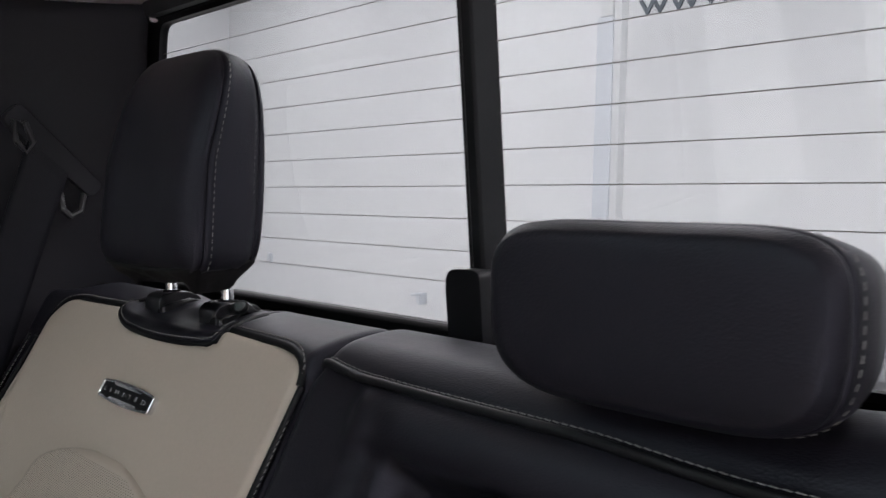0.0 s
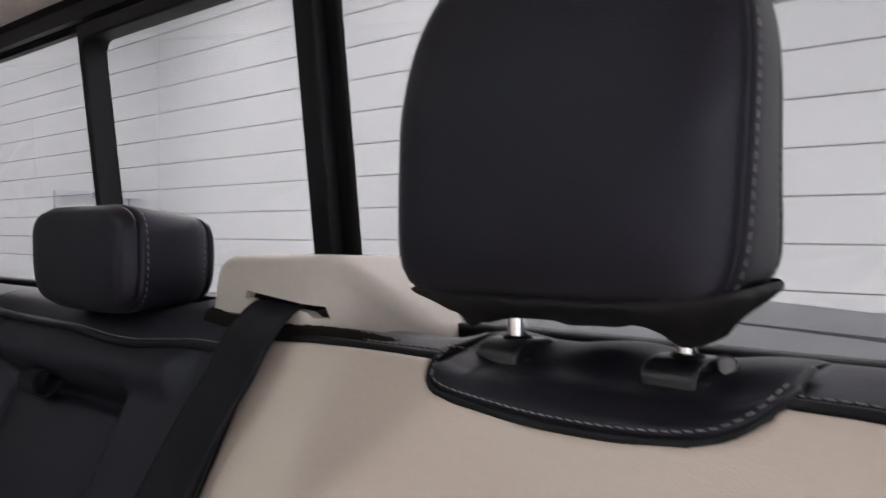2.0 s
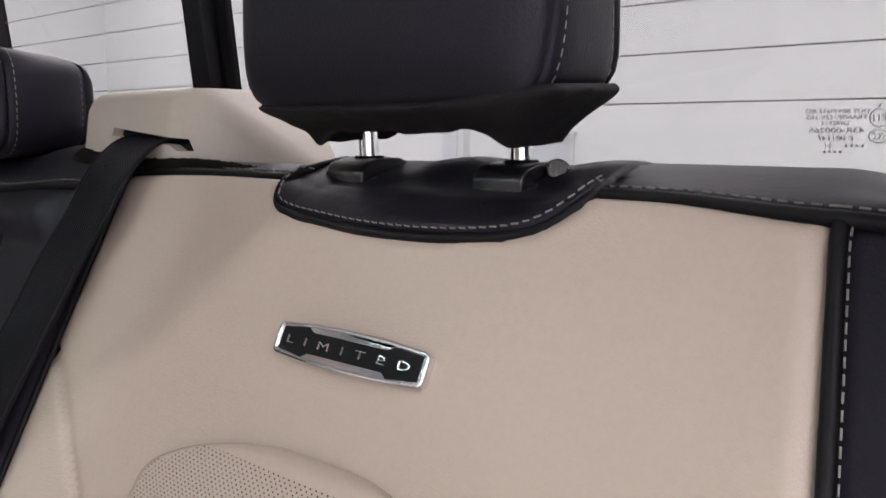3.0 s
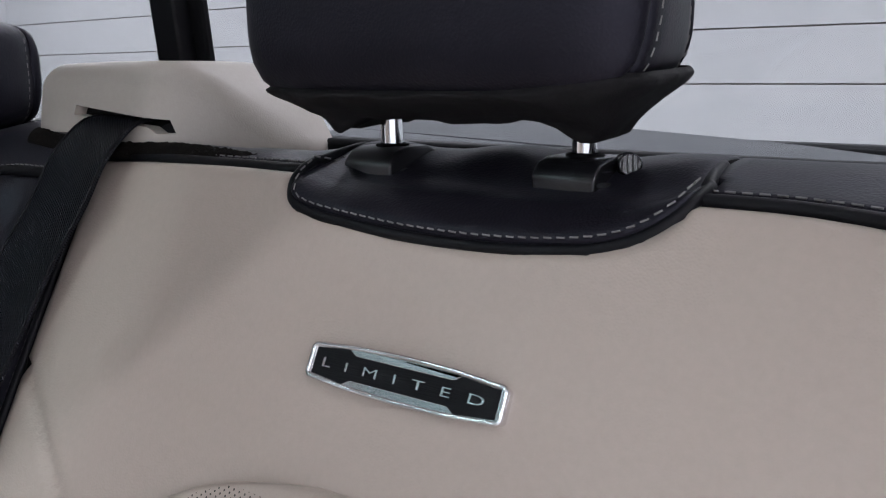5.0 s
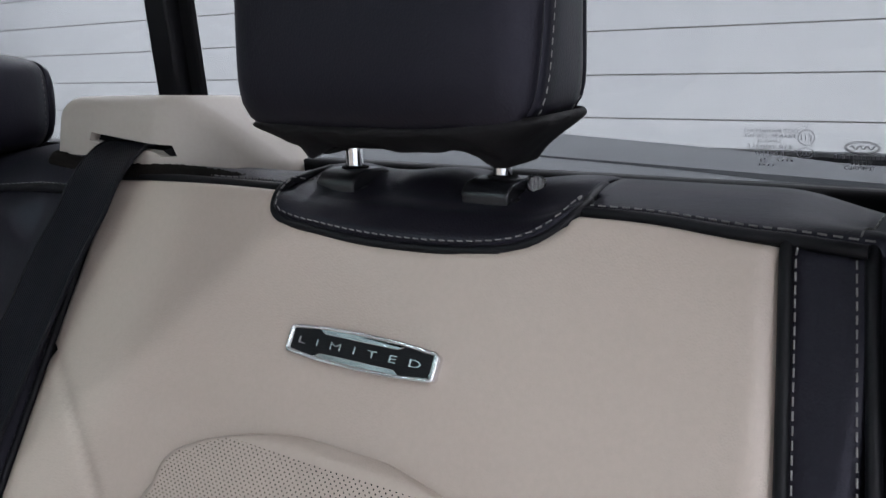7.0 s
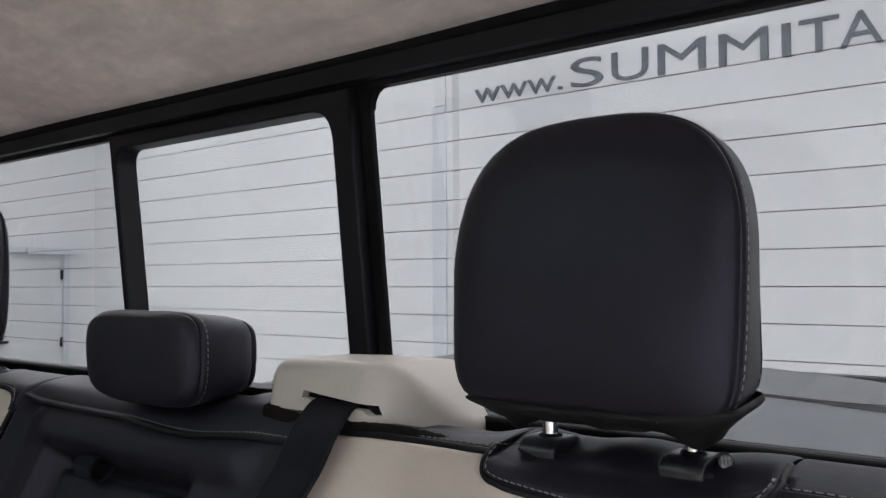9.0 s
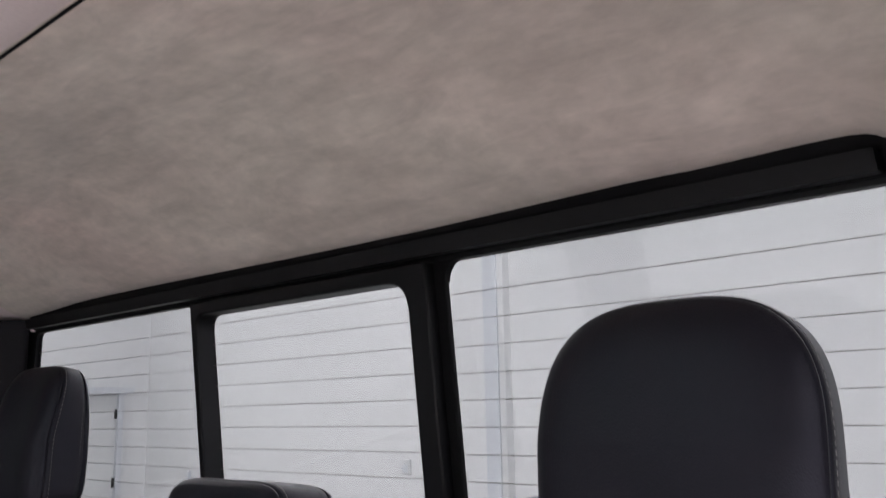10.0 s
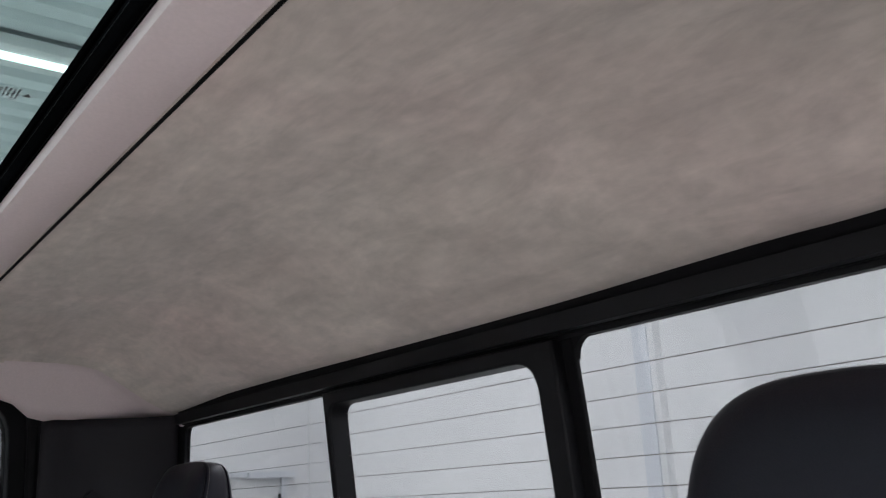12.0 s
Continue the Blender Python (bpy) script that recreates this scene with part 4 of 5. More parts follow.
def guides(xs, y, button_on, rise=0.0):
    made = []
    for i, x in enumerate(xs):
        g = thing("headrest_guide", "black plastic headrest sleeve on the seat top", "headrest guide", "headrest guides")
        made.append(g)
        bm = bmesh.new()
        prof = [(-0.0205, 0.868), (-0.0210, 0.8865), (-0.0190, 0.8895), (-0.016, 0.8925), (-0.007, 0.8945), (0.010, 0.8945), (0.020, 0.891), (0.027, 0.884), (0.027, 0.872)]
        plate(bm, prof, [], lambda u, v, d: Vector((x + d, y + u, v + rise)), -0.0150, 0.0150)
        part("sleeve", bm, GUIDE_PLASTIC, g, bevel=0.0026)
        bm = bmesh.new()
        foot = [(-0.0190, 0.868), (-0.0190, 0.8815), (-0.012, 0.8845), (0.010, 0.8885), (0.024, 0.886), (0.026, 0.872)]
        plate(bm, foot, [], lambda u, v, d: Vector((x + d, y + u, v + rise)), -0.0185, 0.0195)
        part("foot", bm, GUIDE_PLASTIC, g, bevel=0.002)
        bm = bmesh.new()
        tube(bm, [(x + 0.0075 * math.cos(a), y - 0.0005 + 0.0075 * math.sin(a), 0.8945 + rise) for a in [math.pi * k / 10 for k in range(20)]], 0.0012, 6, True)
        part("collar", bm, RUBBER, g)
        if i == button_on:
            bm = bmesh.new()
            c0 = Vector((x + 0.0195, y + 0.0015, 0.8905 + rise))
            axis = Vector((0.52, -0.80, 0.30)).normalized()
            side = axis.cross(Vector((0, 0, 1))).normalized()
            up = side.cross(axis)
            tube(bm, [c0 - axis * 0.012, c0 - axis * 0.001], 0.0068, 20)
            tube(bm, [c0 - axis * 0.008, c0 + axis * 0.0032, c0 + axis * 0.0046], 0.0052, 20)
            button = part("release_button", bm, GUIDE_PLASTIC, g, "ribbed release button", bevel=0.0009)
            for k in range(4):
                w = -0.0033 + 0.0022 * k
                h = math.sqrt(0.0046 ** 2 - w * w)
                bm = bmesh.new()
                tube(bm, [c0 + axis * 0.0047 + side * w + up * h, c0 + axis * 0.0050 + side * w, c0 + axis * 0.0047 + side * w - up * h], 0.00032, 6)
                part("rib", bm, GUIDE_PLASTIC, button)
    return made


def outer_seat(s, x_in, x_out, c_pad, c_badge, z_badge, c_rest, z_rest, y_rest, hw_rest, hh_rest, depth_rest, form_rest, hold_rest, posts, y_post, c_flap, shift):
    """The seat back beside a door; s is the side (1 or -1) that the door is on."""
    ob = thing("rear_seat_back", "beige and black leather rear seat back with grey stitching", "seat", "rear seat backs")
    lo, hi = sorted((x_in - s * (0.012 if s > 0 else 0.016), x_out + s * 0.046))
    # beige facing
    s_top, s_low = arc_z(0.883), arc_z(0.37)
    # the inner edge leans over towards its top
    x_top = x_in if s > 0 else x_in + 0.010
    in_at = lambda t: x_in + (x_top - x_in) * max(0.0, min(1.0, (t - arc_z(0.70)) / (arc_z(0.862) - arc_z(0.70))))
    x_lo, x_hi = min(x_top, x_out), max(x_top, x_out)
    def t_top(x):
        """Where the facing ends under the top seam: rounded at the outer corner, dropping to the inner one."""
        e_out, e_in = abs(x_out - x), abs(x - x_top)
        if s > 0:
            return s_top - 0.0075 * smooth01((0.075 - e_out) / 0.075) - 0.004 * max(0.0, 1 - e_in / 0.09) ** 2
        return s_top - edge_round(e_out, 0.055) + 0.001 - 0.005 * max(0.0, 1 - e_in / 0.13) - edge_round(e_in, 0.048) * 0.60 - 0.004 * max(0.0, 1 - e_out / 0.15)
    # outline of the leather patch round the headrest posts, low edge
    lower = [(-0.1037, 0.884), (-0.1030, 0.8720), (-0.0985, 0.8648), (-0.085, 0.8608), (-0.060, 0.8582), (-0.029, 0.8560), (0.005, 0.8554), (0.038, 0.8567), (0.065, 0.8600), (0.082, 0.8660), (0.0935, 0.8750), (0.0985, 0.8840)]
    if s < 0:
        lower = [(x, 0.884 - (0.884 - z) * 0.78) for x, z in lower]
    fine = []
    for i in range(len(lower) - 1):
        p0, p1, p2, p3 = (Vector(lower[max(0, min(len(lower) - 1, i + o))]) for o in (-1, 0, 1, 2))
        for k in range(8):
            f = k / 8
            fine.append(0.5 * ((2 * p1) + (p2 - p0) * f + (2 * p0 - 5 * p1 + 4 * p2 - p3) * f * f + (3 * p1 - p0 - 3 * p2 + p3) * f ** 3))
    fine.append(Vector(lower[-1]))
    rim_line = sorted((p.x * s, arc_z(p.y + 0.0025)) for p in fine)
    lx, lz = [p[0] for p in rim_line], [p[1] for p in rim_line]
    pull = lambda t: 1.0 - 0.07 * smooth01((t - arc_z(0.874)) / 0.07)
    def under_patch(x, t):
        w = (x - c_flap) / pull(t)
        if w <= lx[0] or w >= lx[-1]:
            return 0.0
        return smooth01((t - float(np.interp(w, lx, lz)) + 0.001) / 0.004)
    # the black cover stands level with the piping above the facing
    band = lambda x, t: 0.0050 * smooth01((t - t_top(max(x_lo, min(x_hi, x))) - 0.001) / 0.005) * (1 - under_patch(x, t)) * (1 - smooth01((t - arc_y(0.545)) / 0.015)) - 0.011 * smooth01((abs(x) - abs(x_out) + 0.018) / 0.062) * smooth01((t - s_top) / 0.03) - 0.009 * under_patch(x, t) - (0.008 * smooth01((0.445 - x) / 0.05) * smooth01((t - arc_y(0.500)) / 0.02) if s > 0 else 0.0)
    part("cover", shell(lo, hi, band, *((0.026, 0.013) if s > 0 else (0.013, 0.010)), nx=110, ns=420), BLACK_LEATHER, ob, "black leather cover", smooth=80)
    out_at = lambda t: x_out + s * 0.15 * max(0.0, (arc_z(0.876) - t)) * (1 if t > arc_z(0.72) else 0.6)
    inner_seam = lambda z: x_in + s * 1.35 * max(0.0, 0.7670 - z)
    bm = bmesh.new()
    def facing(u, v):
        t = s_low + (s_top - s_low) * v
        b = out_at(t)
        a = in_at(t)
        x = a + (b - a) * u
        t = s_low + (t_top(x) - s_low) * v
        e = min(abs(x - a), abs(b - x), (t_top(x) - t))
        puff = 0.0062 - edge_round(e, 0.010) * 0.75 - 0.0130 * under_patch(x, t)
        # valleys beside the side seams and round the middle pad
        z = at_arc(t).z
        d_in = abs(x - inner_seam(z)) if z < 0.766 else 9
        d_out = abs(x - (b - s * (0.012 + 1.2 * max(0.0, 0.769 - z)))) if z < 0.772 else 9
        dip = 0.0036 * math.exp(-(min(d_in, d_out) / 0.0045) ** 2)
        soft = 0.0016 * noise.noise((x * 9, z * 9, 3.0 * s))
        return at_arc(t, x, puff - dip + soft)
    sheet(bm, 90, 150, facing)
    part("facing", bm, BEIGE_LEATHER, ob, "smooth beige leather facing", smooth=80)
    for side in (0, 1):
        pts = []
        for k in range(30):
            z = 0.771 - 0.17 * k / 29
            t = arc_z(z)
            x = inner_seam(z) if side == 0 else out_at(t) - s * (0.012 + 1.2 * max(0.0, 0.769 - z))
            pts.append(at_arc(t, x, 0.0062 - 0.0036 + 0.0016 * noise.noise((x * 9, at_arc(t).z * 9, 3.0 * s)) + 0.0003))
        bead("seam_line", pts, ob, 0.0006, FABRIC)
    # raised perforated pad
    t0, t1 = arc_z(0.40), arc_z(0.7600 if s > 0 else 0.770)
    half = lambda t: 0.111 + 0.55 * max(0.0, min(t1 - 0.02 - t, 0.09))
    bm = bmesh.new()
    rim = []
    def pad(u, v):
        t = t0 + (t1 - t0) * v
        drop = min(1.0, (t1 - t) / 0.046)
        hw = half(t) * (1 - (1 - drop) ** 2.6) + 0.030 * (1 - drop)
        w = 2 * u - 1
        x = c_pad + w * hw
        e = min(hw * (1 - abs(w)), (t1 - t))
        rim.append(e)
        return at_arc(t, x, 0.0128 - edge_round(e, 0.009) * 0.9 + 0.003 * (1 - w * w))
    sheet(bm, 60, 110, pad)
    bm.verts.index_update()
    bm.faces.index_update()
    border = [f.index for f in bm.faces if min(rim[v.index] for v in f.verts) < 0.0075]
    pad_ob = part("perforated_pad", bm, PERF_LEATHER, ob, "perforated beige leather pad", smooth=80)
    pad_ob.data.materials.append(BEIGE_LEATHER)
    for f in border:
        pad_ob.data.polygons[f].material_index = 1
    # piping and stitching along the edges
    side_out = [at_arc(t, out_at(t) + s * 0.0015, 0.0030) for t in [arc_z(0.40) + (t_top(x_out) + 0.001 - arc_z(0.40)) * k / 60 for k in range(61)]]
    bead("piping", side_out, ob, 0.0031)
    seam([p + Vector((s * 0.0041, -0.0010, 0)) for p in side_out], ob, r=0.00047, length=0.0037, gap=0.0020)
    side_far = [p + Vector((s * 0.0265, 0.0035, 0.001)) for p in side_out]
    seam(side_far, ob, r=0.00047, length=0.0037, gap=0.0020)
    bead("piping", [p + Vector((s * 0.0055, 0.002, 0)) for p in side_far], ob, 0.0032)
    side_in = [at_arc(t, in_at(t) - s * 0.0025, 0.0030) for t in [arc_z(0.40) + (t_top(x_top) + 0.001 - arc_z(0.40)) * k / 60 for k in range(61)]]
    bead("piping", side_in, ob, 0.0028)
    seam([p + Vector((-s * 0.0034, -0.0012, 0)) for p in side_in[:-3]], ob, r=0.00042, length=0.0030, gap=0.0020, skew=0.0006)
    span = [x_top + (x_out - x_top) * (0.5 - 0.5 * math.cos(math.pi * k / 120)) for k in range(121)]
    for keep in (lambda x: x - c_flap < lx[0] + 0.002, lambda x: x - c_flap > lx[-1] - 0.002):
        top = [at_arc(t_top(x) + 0.0015, x, 0.0036) for x in span if keep(x)]
        bead("piping", top, ob, 0.0030)
        seam([at_arc(t_top(x) + 0.0068, x, 0.0054) for x in span if keep(x)], ob, r=0.00048, length=0.0038, gap=0.0024)
    if s > 0:
        t_end = t_top(x_out)
        corner = [at_arc(t_end + 0.0015 - 0.10 * d, x_out + d, 0.0036) for d in [0.033 * k / 12 for k in range(13)]]
        bead("piping", corner, ob, 0.0030)
        seam([at_arc(t_end + 0.0068 - 0.10 * d, x_out + d, 0.0054) for d in [0.033 * k / 12 for k in range(13)]], ob, r=0.00045, length=0.0038, gap=0.0024)
        seam([at_arc(t, x_out + 0.0290, band(x_out + 0.0290, t) + 0.0005) for t in [t_end + (arc_y(0.535) - t_end) * k / 20 for k in range(2, 21)]], ob, r=0.00048, length=0.0040, gap=0.0026)
    # leather patch round the headrest posts
    back = arc_y(0.552)
    bm = bmesh.new()
    def flap(u, v):
        x = lx[0] + (lx[-1] - lx[0]) * (0.5 - 0.5 * math.cos(math.pi * u))
        t0 = float(np.interp(x, lx, lz))
        t = t0 + (back - t0) * v
        e = min(x - lx[0], lx[-1] - x, t - t0)
        up = smooth01((t - t0 - 0.004) / 0.020)
        over = smooth01((t - arc_y(0.490)) / 0.03)
        soft = (0.0022 * math.cos((x + 0.012 * s) / 0.05 * math.pi) + 0.0012) * over + 0.0009 * noise.noise((x * 40, t * 40, 5.0))
        dent = 0.0048 * math.exp(-((at_arc(t).y - 0.497) / 0.020) ** 2) * smooth01((min(x - lx[0], lx[-1] - x) - 0.004) / 0.03)
        return at_arc(t, c_flap + x * pull(t), 0.0086 - 0.0056 * up - edge_round(e, 0.007) * 0.75 * (1 - 0.75 * up) + soft - dent)
    sheet(bm, 70, 44, flap)
    patch = part("headrest_patch", bm, BLACK_LEATHER, ob, "black leather patch under the headrest", smooth=80)
    rear_t = arc_y(0.528)
    run = lambda w, t: [at_arc(t + (rear_t - t) * k / 14, c_flap + w * (1.0 - 0.07 * smooth01((t + (rear_t - t) * k / 14 - arc_z(0.874)) / 0.07)), 0.0046 - 0.0006 * k / 14 - 0.006 * smooth01((k - 11) / 3)) for k in range(15)]
    rim_pts = [at_arc(t - 0.0002, c_flap + w, 0.0050) for w, t in zip(lx, lz)]
    bead("piping", run(lx[0], lz[0])[:0:-1] + rim_pts + run(lx[-1], lz[-1])[1:], patch, 0.0026)
    n = len(lx)
    inner = []
    for k in range(n):
        dw, dt = lx[min(k + 1, n - 1)] - lx[max(k - 1, 0)], lz[min(k + 1, n - 1)] - lz[max(k - 1, 0)]
        l = math.hypot(dw, dt) or 1.0
        inner.append(at_arc(lz[k] + 0.0042 * dw / l, c_flap + lx[k] - 0.0042 * dt / l, 0.0084))
    side = lambda w, t: [at_arc(t + (rear_t - t) * k / 14, c_flap + w * (1.0 - 0.07 * smooth01((t + (rear_t - t) * k / 14 - arc_z(0.874)) / 0.07)), 0.0038) for k in range(2, 12)]
    seam(side(lx[0] + 0.0062, lz[0])[::-1] + inner[1:-1] + side(lx[-1] - 0.0062, lz[-1]), patch, r=0.00042, length=0.0034, gap=0.0022, skew=0.0002)
    made = [ob, badge(c_badge, z_badge, ob)]
    rest = headrest("headrest", "black leather headrest with stitched rim on chrome posts", c_rest, z_rest, hw_rest, hh_rest, y_rest, y_rest + depth_rest, *form_rest, True, "outer headrests", *hold_rest)
    posts_and_guides(rest, posts, y_post)
    made += [rest] + guides(posts, y_post, 1, -0.004 if s > 0 else 0.002)
    for o in made:
        o.location = shift
    return ob


outer_seat(1, 0.268, 0.7360, 0.540, 0.5375, 0.8042, 0.5165, 1.0130, 0.4700, 0.1068, 0.098, 0.086, (2.95, 8.0, 0.035, 0.0160), (-0.4, (0.17, 0.06)), (0.4665, 0.5745), 0.516, 0.541, (-0.001, 0.014, 0.004))
outer_seat(-1, -0.255, -0.727, -0.454, -0.466, 0.8150, -0.4840, 1.0188, 0.4645, 0.0920, 0.097, 0.072, (5.0, 10.0, -0.06, 0.0100), (1.3, (0.27, 0.08)), (-0.539, -0.431), 0.515, -0.474, (0, 0, 0))


def middle_seat():
    """The narrow middle seat back with its fold-down rest and low headrest."""
    ob = thing("middle_seat_back", "black leather middle seat back with a recessed fold-down armrest", "seat")
    x0, x1 = -0.244, 0.258
    xa, xb = -0.140, 0.136
    z_edge, z_rec = 0.8735, 0.833
    def lift(x, t):
        z = at_arc(t).z
        y = at_arc(t).y
        puff = (0.0075 + 0.008 * smooth01((x - 0.10) / 0.06)) * smooth01((y - 0.472) / 0.03) * (1 - smooth01((t - arc_y(0.560)) / 0.03)) if t > arc_z(0.874) else 0.0
        if t > arc_z(0.888):
            return puff
        roll = 0.010 * math.sin(math.pi * max(0.0, min(1.0, (z - z_rec + 0.004) / (z_edge - z_rec)))) if z > z_rec - 0.004 else 0.0
        roll *= smooth01((x - xa + 0.045) / 0.03) * smooth01((xb + 0.08 - x) / 0.03)
        wing = 0.006 * (1 - smooth01((x - xa + 0.03) / 0.02))
        inside = smooth01((x - xa) / 0.010) * smooth01((xb - x) / 0.010) * smooth01((z_rec - z) / 0.009)
        return roll + wing * smooth01((0.875 - z) / 0.02) - 0.034 * inside + puff
    bm = bmesh.new()
    def f(u, v):
        x = x0 + (x1 - x0) * u
        t = v * ARC[-1]
        e = min(x - x0, x1 - x)
        return at_arc(t, x, lift(x, t) - edge_round(e, 0.022))
    sheet(bm, 100, 260, f)
    part("cover", bm, BLACK_LEATHER, ob, "black leather cover", smooth=80)
    # fold-down rest inside the recess
    bm = bmesh.new()
    ta, tb = arc_z(0.42), arc_z(0.822)
    def rest(u, v):
        x = xa + 0.016 + (xb - xa - 0.032) * u
        t = ta + (tb - ta) * v
        e = min(x - xa - 0.016, xb - 0.016 - x, tb - t)
        return at_arc(t, x, -0.018 - edge_round(e, 0.014) + 0.002 * math.sin(math.pi * u))
    sheet(bm, 60, 90, rest)
    part("armrest", bm, BLACK_LEATHER, ob, "black leather fold-down armrest", smooth=80)
    # pull loop of doubled webbing
    bm = bmesh.new()
    path = [(0.0, -0.020, 0.826), (0.0, -0.008, 0.8275), (0.0, 0.004, 0.822), (0.0, 0.008, 0.812), (0.0, 0.002, 0.803), (0.0, -0.008, 0.803), (0.0, -0.014, 0.810), (0.0, -0.017, 0.822)]
    def loop(u, v):
        k = v * (len(path) - 1)
        i = min(int(k), len(path) - 2)
        a, b = Vector(path[i]), Vector(path[i + 1])
        p = a.lerp(b, k - i)
        q = at_arc(arc_z(p.z + 0.010), -0.060 + 0.034 * u + 0.012 * v, p.y)
        return q
    sheet(bm, 6, 40, loop)
    lp = part("pull_loop", bm, WEBBING, ob, "black webbing pull loop", smooth=80)
    mod = lp.modifiers.new("thick", "SOLIDIFY")
    mod.thickness = 0.0022
    # stitched edge between top and front
    t_edge = arc_z(z_edge)
    line = []
    for k in range(80):
        u = k / 79
        x = -0.243 + (0.252 + 0.243) * u
        dz = 0.007 * math.exp(-((x + 0.243) / 0.035) ** 2)
        t_here = t_edge + dz - 0.003 * math.sin(math.pi * u) - 0.006 * smooth01((x + 0.02) / 0.12) + 0.008 * smooth01((x - 0.11) / 0.09)
        line.append(at_arc(t_here, x, 0.0022 + max(lift(x, t_edge) * 0.6, lift(x, t_here), lift(x, t_here + 0.003) - 0.001) - edge_round(x - x0, 0.022) - 0.003 * math.exp(-((x + 0.243) / 0.01) ** 2)))
    bead("piping", line, ob, 0.0032)
    seam([p + Vector((0, 0.0034, 0.0036)) for p in line], ob, r=0.00042, length=0.0040, gap=0.0018, skew=0.0003)
    headrest("headrest", "low black leather middle headrest with stitched rim", 0.0325, 0.9330, 0.0955, 0.0470, 0.4610, 0.552, 4.8, 4.6, 0.08, 0.018, False, "")


middle_seat()


# ---- belt outlet of the middle seat ----
def belt_cover():
    ob = thing("belt_outlet_cover", "cream plastic belt outlet cover on the carpet strip", "belt cover")
    bm = bmesh.new()
    x0, x1, foot = 0.186, 0.3560, 0.8780
    hole = [(0.2325, 0.9065), (0.2345, 0.9125), (0.314, 0.9045), (0.317, 0.8965), (0.308, 0.8965), (0.303, 0.9005), (0.262, 0.9035)]
    front_y = lambda x: 0.4935 + 0.9 * edge_round(x - x0, 0.012) + 0.05 * max(0.0, x - 0.25) + 0.080 * (max(0.0, x - 0.296) / 0.060) ** 1.9
    top_z = lambda x: 0.9375 - 1.0 * edge_round(x - x0, 0.020) - 0.050 * (max(0.0, x - 0.314) / 0.042) ** 1.35 + 0.0012 * math.sin(math.pi * (x - x0) / (x1 - x0))

    def section(x):
        """Front, rounded top edge, flat top and back of the cover at x, from the front foot round to the rear foot."""
        yf, zt = front_y(x), top_z(x)
        r = min(0.013, 0.6 * (zt - foot), 0.5 * (0.604 - yf))
        lean = 0.16 * (zt - r - foot)
        pts = [(yf + lean * k / 9, foot + (zt - r - foot) * k / 9) for k in range(10)]
        pts += [(yf + lean + r * (1 - math.cos(a)), zt - r + r * math.sin(a)) for a in [math.pi / 2 * k / 8 for k in range(1, 9)]]
        y_top = yf + lean + r
        pts += [(y_top + (0.604 - y_top) * k / 6, zt - 0.003 * (k / 6) ** 2) for k in range(1, 7)]
        return pts + [(0.604, foot)]
    stations = [x0 + 0.0002 + 0.024 * (k / 12) ** 1.6 for k in range(12)] + [0.2102 + (0.300 - 0.2102) * k / 14 for k in range(14)] + [0.300 + (x1 - 0.300) * k / 24 for k in range(25)]
    rings = [[bm.verts.new((x, y, z)) for y, z in section(x)] for x in stations]
    for p, q in zip(rings, rings[1:]):
        for i in range(len(p)):
            j = (i + 1) % len(p)
            bm.faces.new((p[i], q[i], q[j], p[j]))
    bm.faces.new(rings[0])
    bm.faces.new(rings[-1])
    face_y = lambda u, w: front_y(u) + 0.16 * (w - foot)
    shell_ob = part("shell", bm, CREAM_PLASTIC, ob, smooth=42)
    bm = bmesh.new()
    plate(bm, hole, [], lambda u, v, d: Vector((u, face_y(u, v) + d, v)), -0.02, 0.011)
    cutter = part("slot_cutter", bm, CREAM_PLASTIC)
    cut = shell_ob.modifiers.new("slot", "BOOLEAN")
    cut.operation, cut.solver, cut.object = "DIFFERENCE", "EXACT", cutter
    carved = bpy.data.meshes.new_from_object(shell_ob.evaluated_get(bpy.context.evaluated_depsgraph_get()))
    shell_ob.modifiers.clear()
    shell_ob.data = carved
    carved.set_sharp_from_angle(angle=radians(42))
    bpy.data.objects.remove(cutter)
    # black plate at the bottom of the shallow cut, for the dark depth behind
    bm = bmesh.new()
    plate(bm, hole, [], lambda u, v, d: Vector((u, face_y(u, v) + d, v)), 0.0085, 0.0105)
    part("slot", bm, RUBBER, shell_ob, "black plate that stands in for the dark inside of the belt slot")
    bm = bmesh.new()
    rim = [(0.176, 0.575), (0.1765, 0.545), (0.178, 0.520), (0.185, 0.502), (0.199, 0.4935), (0.222, 0.4920), (0.30, 0.5000), (0.36, 0.5060), (0.41, 0.5100), (0.445, 0.5150)]
    length = [0.0]
    for p, q in zip(rim, rim[1:]):
        length.append(length[-1] + math.dist(p, q))
    along = lambda u: Vector((float(np.interp(u * length[-1], length, [p[0] for p in rim])), float(np.interp(u * length[-1], length, [p[1] for p in rim])), 0))
    def lip(u, v):
        p = along(u)
        d = (along(min(1.0, u + 0.02)) - along(max(0.0, u - 0.02))).normalized()
        side = Vector((-d.y, d.x, 0))
        a = math.pi * v
        taper = min(1.0, u * 10, (1 - u) * 3.5)
        high = 1 - smooth01((p.x - 0.185) / 0.085)
        fuzz = 0.0008 * noise.noise((p.x * 90, p.y * 90, v * 4)) + 0.0010 * noise.noise((p.x * 420, p.y * 420, v * 9))
        q = p + side * ((0.0062 + 0.002 * high) * math.cos(a) + fuzz * 0.6)
        return Vector((q.x, q.y, 0.8825 + 0.0065 * high + ((0.0095 - 0.0015 * high) * taper + fuzz) * math.sin(a)))
    sheet(bm, 460, 16, lip)
    tagged(part("carpet_lip", bm, CARPET, smooth=80), "frayed black carpet edge under the belt cover", "carpet")
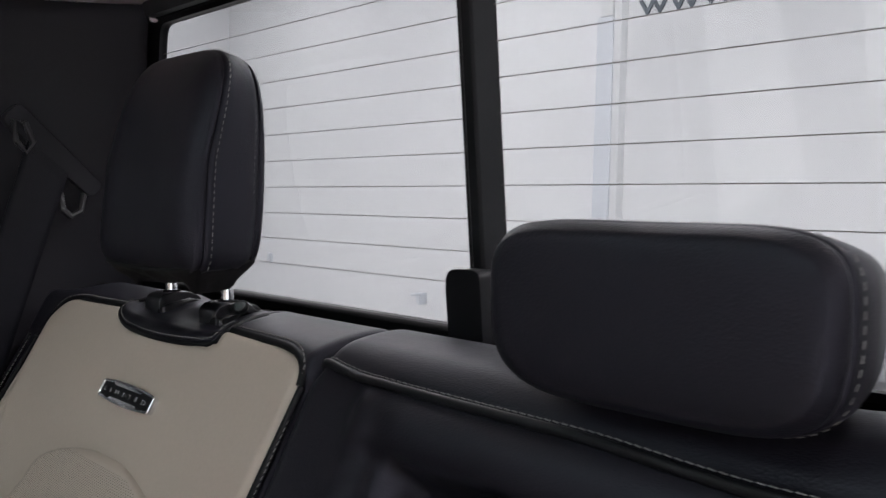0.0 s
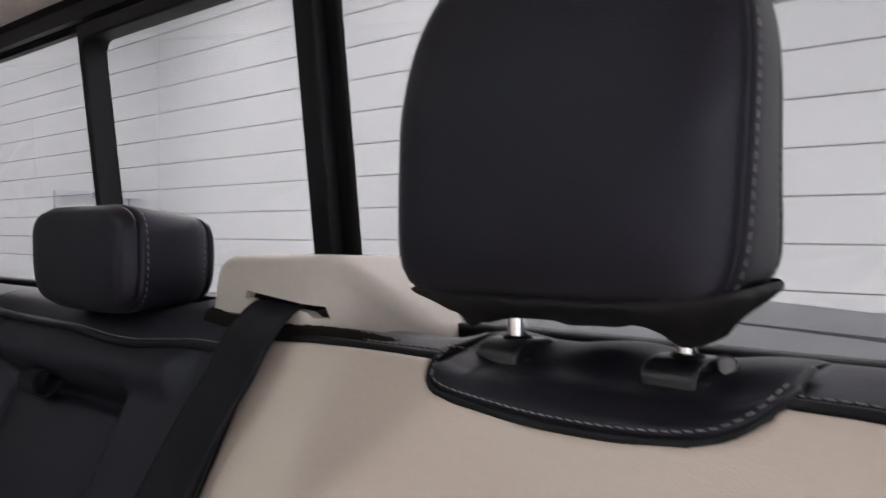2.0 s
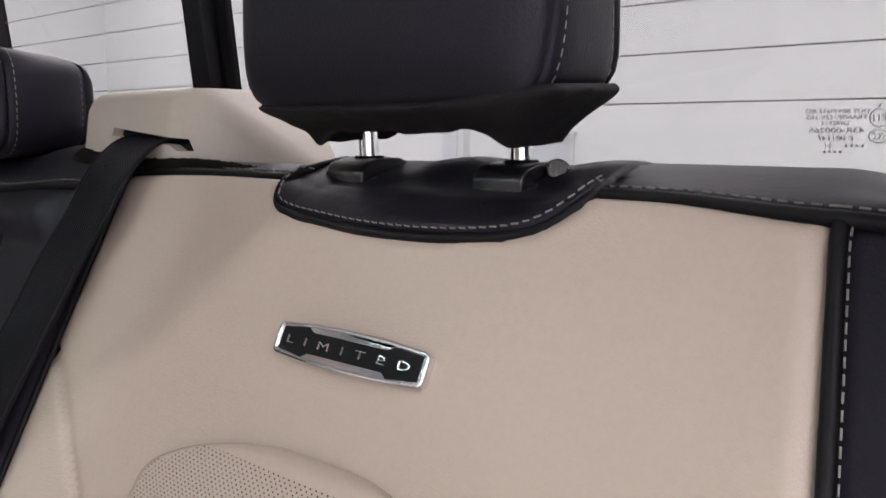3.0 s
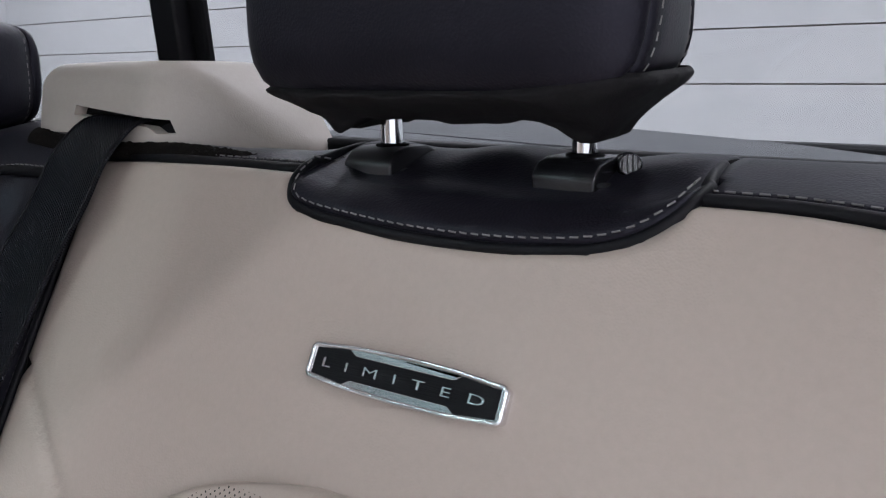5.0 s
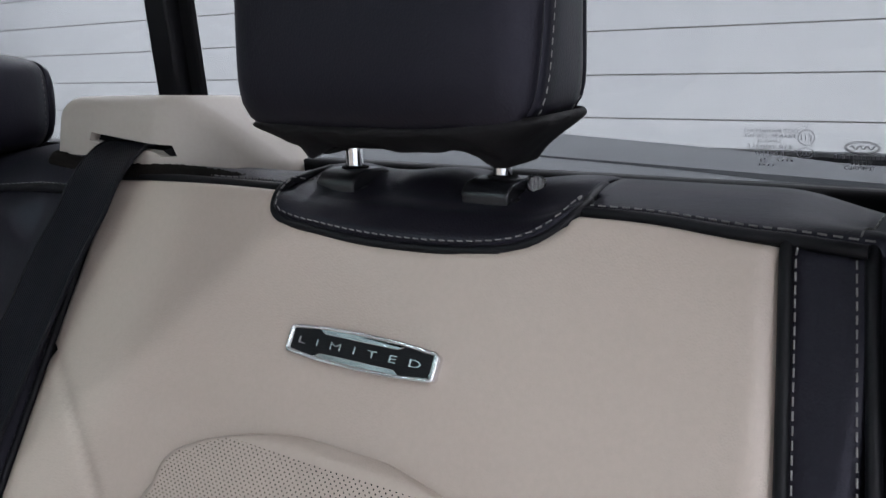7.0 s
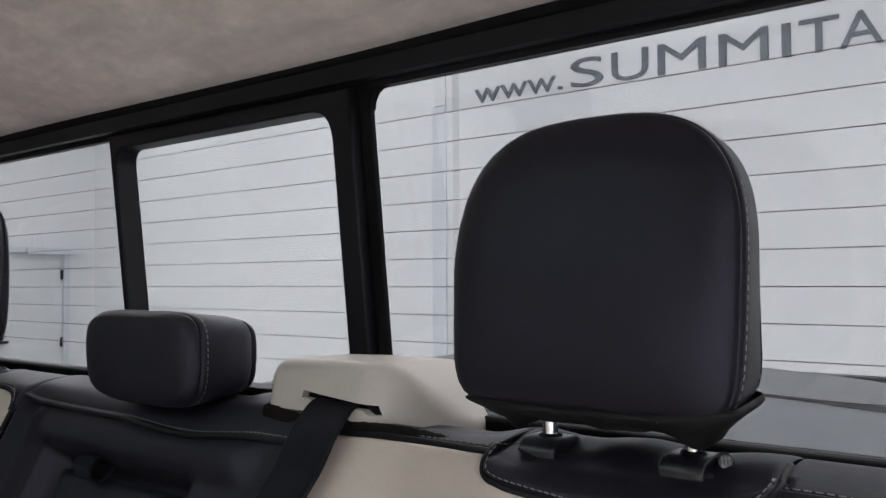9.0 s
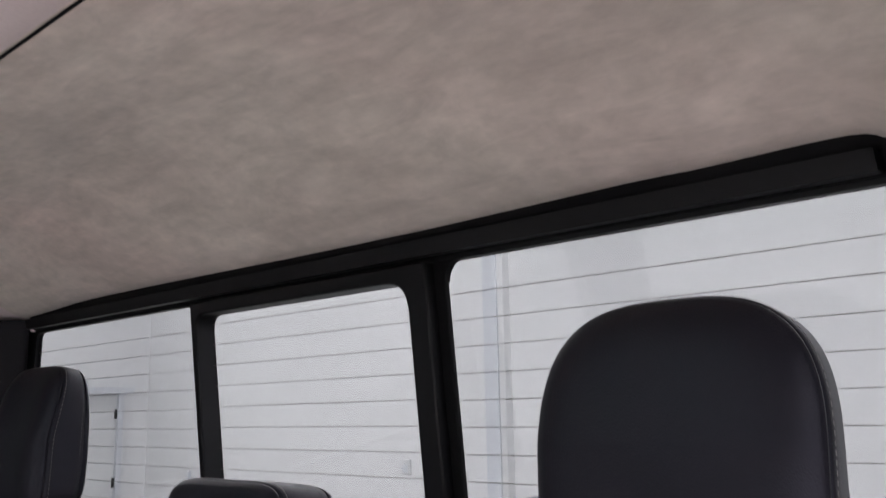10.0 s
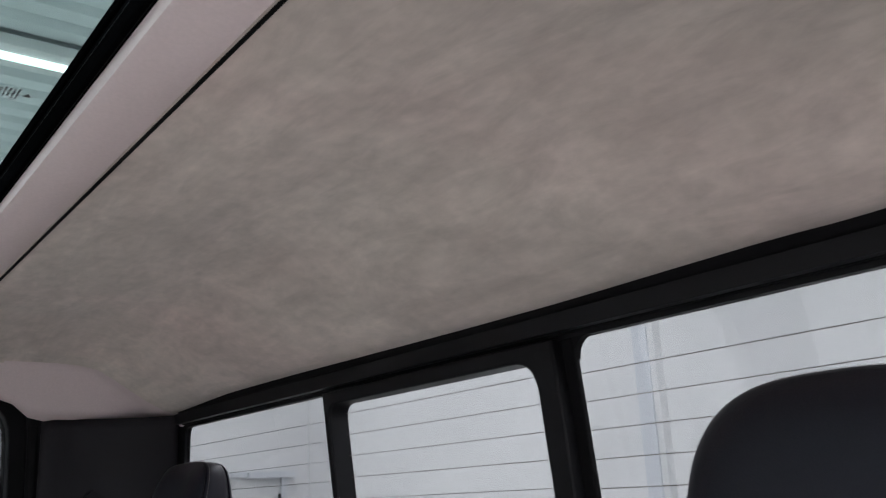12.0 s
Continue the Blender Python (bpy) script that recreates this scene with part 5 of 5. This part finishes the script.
    # the belt
    belt = thing("seat_belt", "black webbing seat belt over the seat back", "seat belt")
    path = [(0.270, 0.516, 0.9055), (0.272, 0.500, 0.9040), (0.277, 0.484, 0.8960), (0.2795, 0.469, 0.8820), (0.2755, 0.4575, 0.8590), (0.2665, 0.443, 0.8310), (0.2585, 0.418, 0.7830), (0.2520, 0.392, 0.7350), (0.246, 0.354, 0.662), (0.241, 0.31, 0.58), (0.236, 0.25, 0.47)]
    bm = bmesh.new()
    def ribbon(u, v):
        k = v * (len(path) - 1)
        i = min(int(k), len(path) - 2)
        p0, p1, p2, p3 = (Vector(path[max(0, min(len(path) - 1, i + o))]) for o in (-1, 0, 1, 2))
        t = k - i
        p = 0.5 * ((2 * p1) + (p2 - p0) * t + (2 * p0 - 5 * p1 + 4 * p2 - p3) * t * t + (3 * p1 - p0 - 3 * p2 + p3) * t ** 3)
        w = 0.0490 * (u - 0.5)
        yaw = 0.06 + 0.10 * v
        return p + Vector((w * math.cos(yaw), w * math.sin(yaw) + 0.0015 * math.cos(math.pi * (u - 0.5) * 2), -0.03 * w))
    sheet(bm, 12, 90, ribbon)
    st = part("strap", bm, WEBBING, belt, smooth=80)
    for e in (0.03, 0.97):
        bm = bmesh.new()
        tube(bm, [ribbon(e, k / 90) for k in range(91)], 0.0009, 6)
        part("selvedge", bm, BLACK_PIPING, st)
    mod = st.modifiers.new("thick", "SOLIDIFY")
    mod.thickness = 0.0016


belt_cover()


# ---- belt at the rear pillar ----
def pillar_belt():
    ob = thing("pillar_seat_belt", "black belt hanging from the pillar guide", "seat belt")
    X = -0.786
    bm = bmesh.new()
    a, b = Vector((0, 0.440, 1.080)), Vector((0, 0.538, 0.993))
    d = (b - a).normalized()
    nrm = Vector((0, -d.z, d.y))
    pts = [(0, -0.013), ((b - a).length, -0.010), ((b - a).length, 0.010), (0, 0.014)]
    place = lambda u, v, k: Vector((X - 0.010 + k, 0, 0)) + a + d * u + nrm * v
    plate(bm, round_poly(pts, 0.009, 5), [], place, 0.016, 0.0)
    part("guide_bezel", bm, TRIM_BLACK, ob, bevel=0.007)
    bm = bmesh.new()
    tube(bm, [(X + 0.012, 0.442, 1.070), (X + 0.020, 0.452, 1.066), (X + 0.020, 0.460, 1.046), (X + 0.014, 0.456, 1.034), (X + 0.012, 0.445, 1.046)], 0.0035, 8, True)
    part("ring", bm, BLACK_PLASTIC, ob)
    bm = bmesh.new()
    tube(bm, [(X + 0.004, 0.495, 0.990), (X + 0.010, 0.496, 0.972), (X + 0.012, 0.505, 0.964), (X + 0.010, 0.516, 0.970), (X + 0.004, 0.522, 0.990)], 0.004, 8)
    part("loop", bm, BLACK_PLASTIC, ob)
    bm = bmesh.new()
    def ribbon(u, v):
        y = 0.456 - 0.150 * v + 0.044 * u
        z = 1.048 - 0.50 * v - 0.035 * u * (1 - v)
        return Vector((X + 0.014 + 0.012 * v + 0.002 * math.sin(3 * u), y, z))
    sheet(bm, 8, 30, ribbon)
    st = part("strap", bm, WEBBING, ob, smooth=80)
    mod = st.modifiers.new("thick", "SOLIDIFY")
    mod.thickness = 0.0016


pillar_belt()
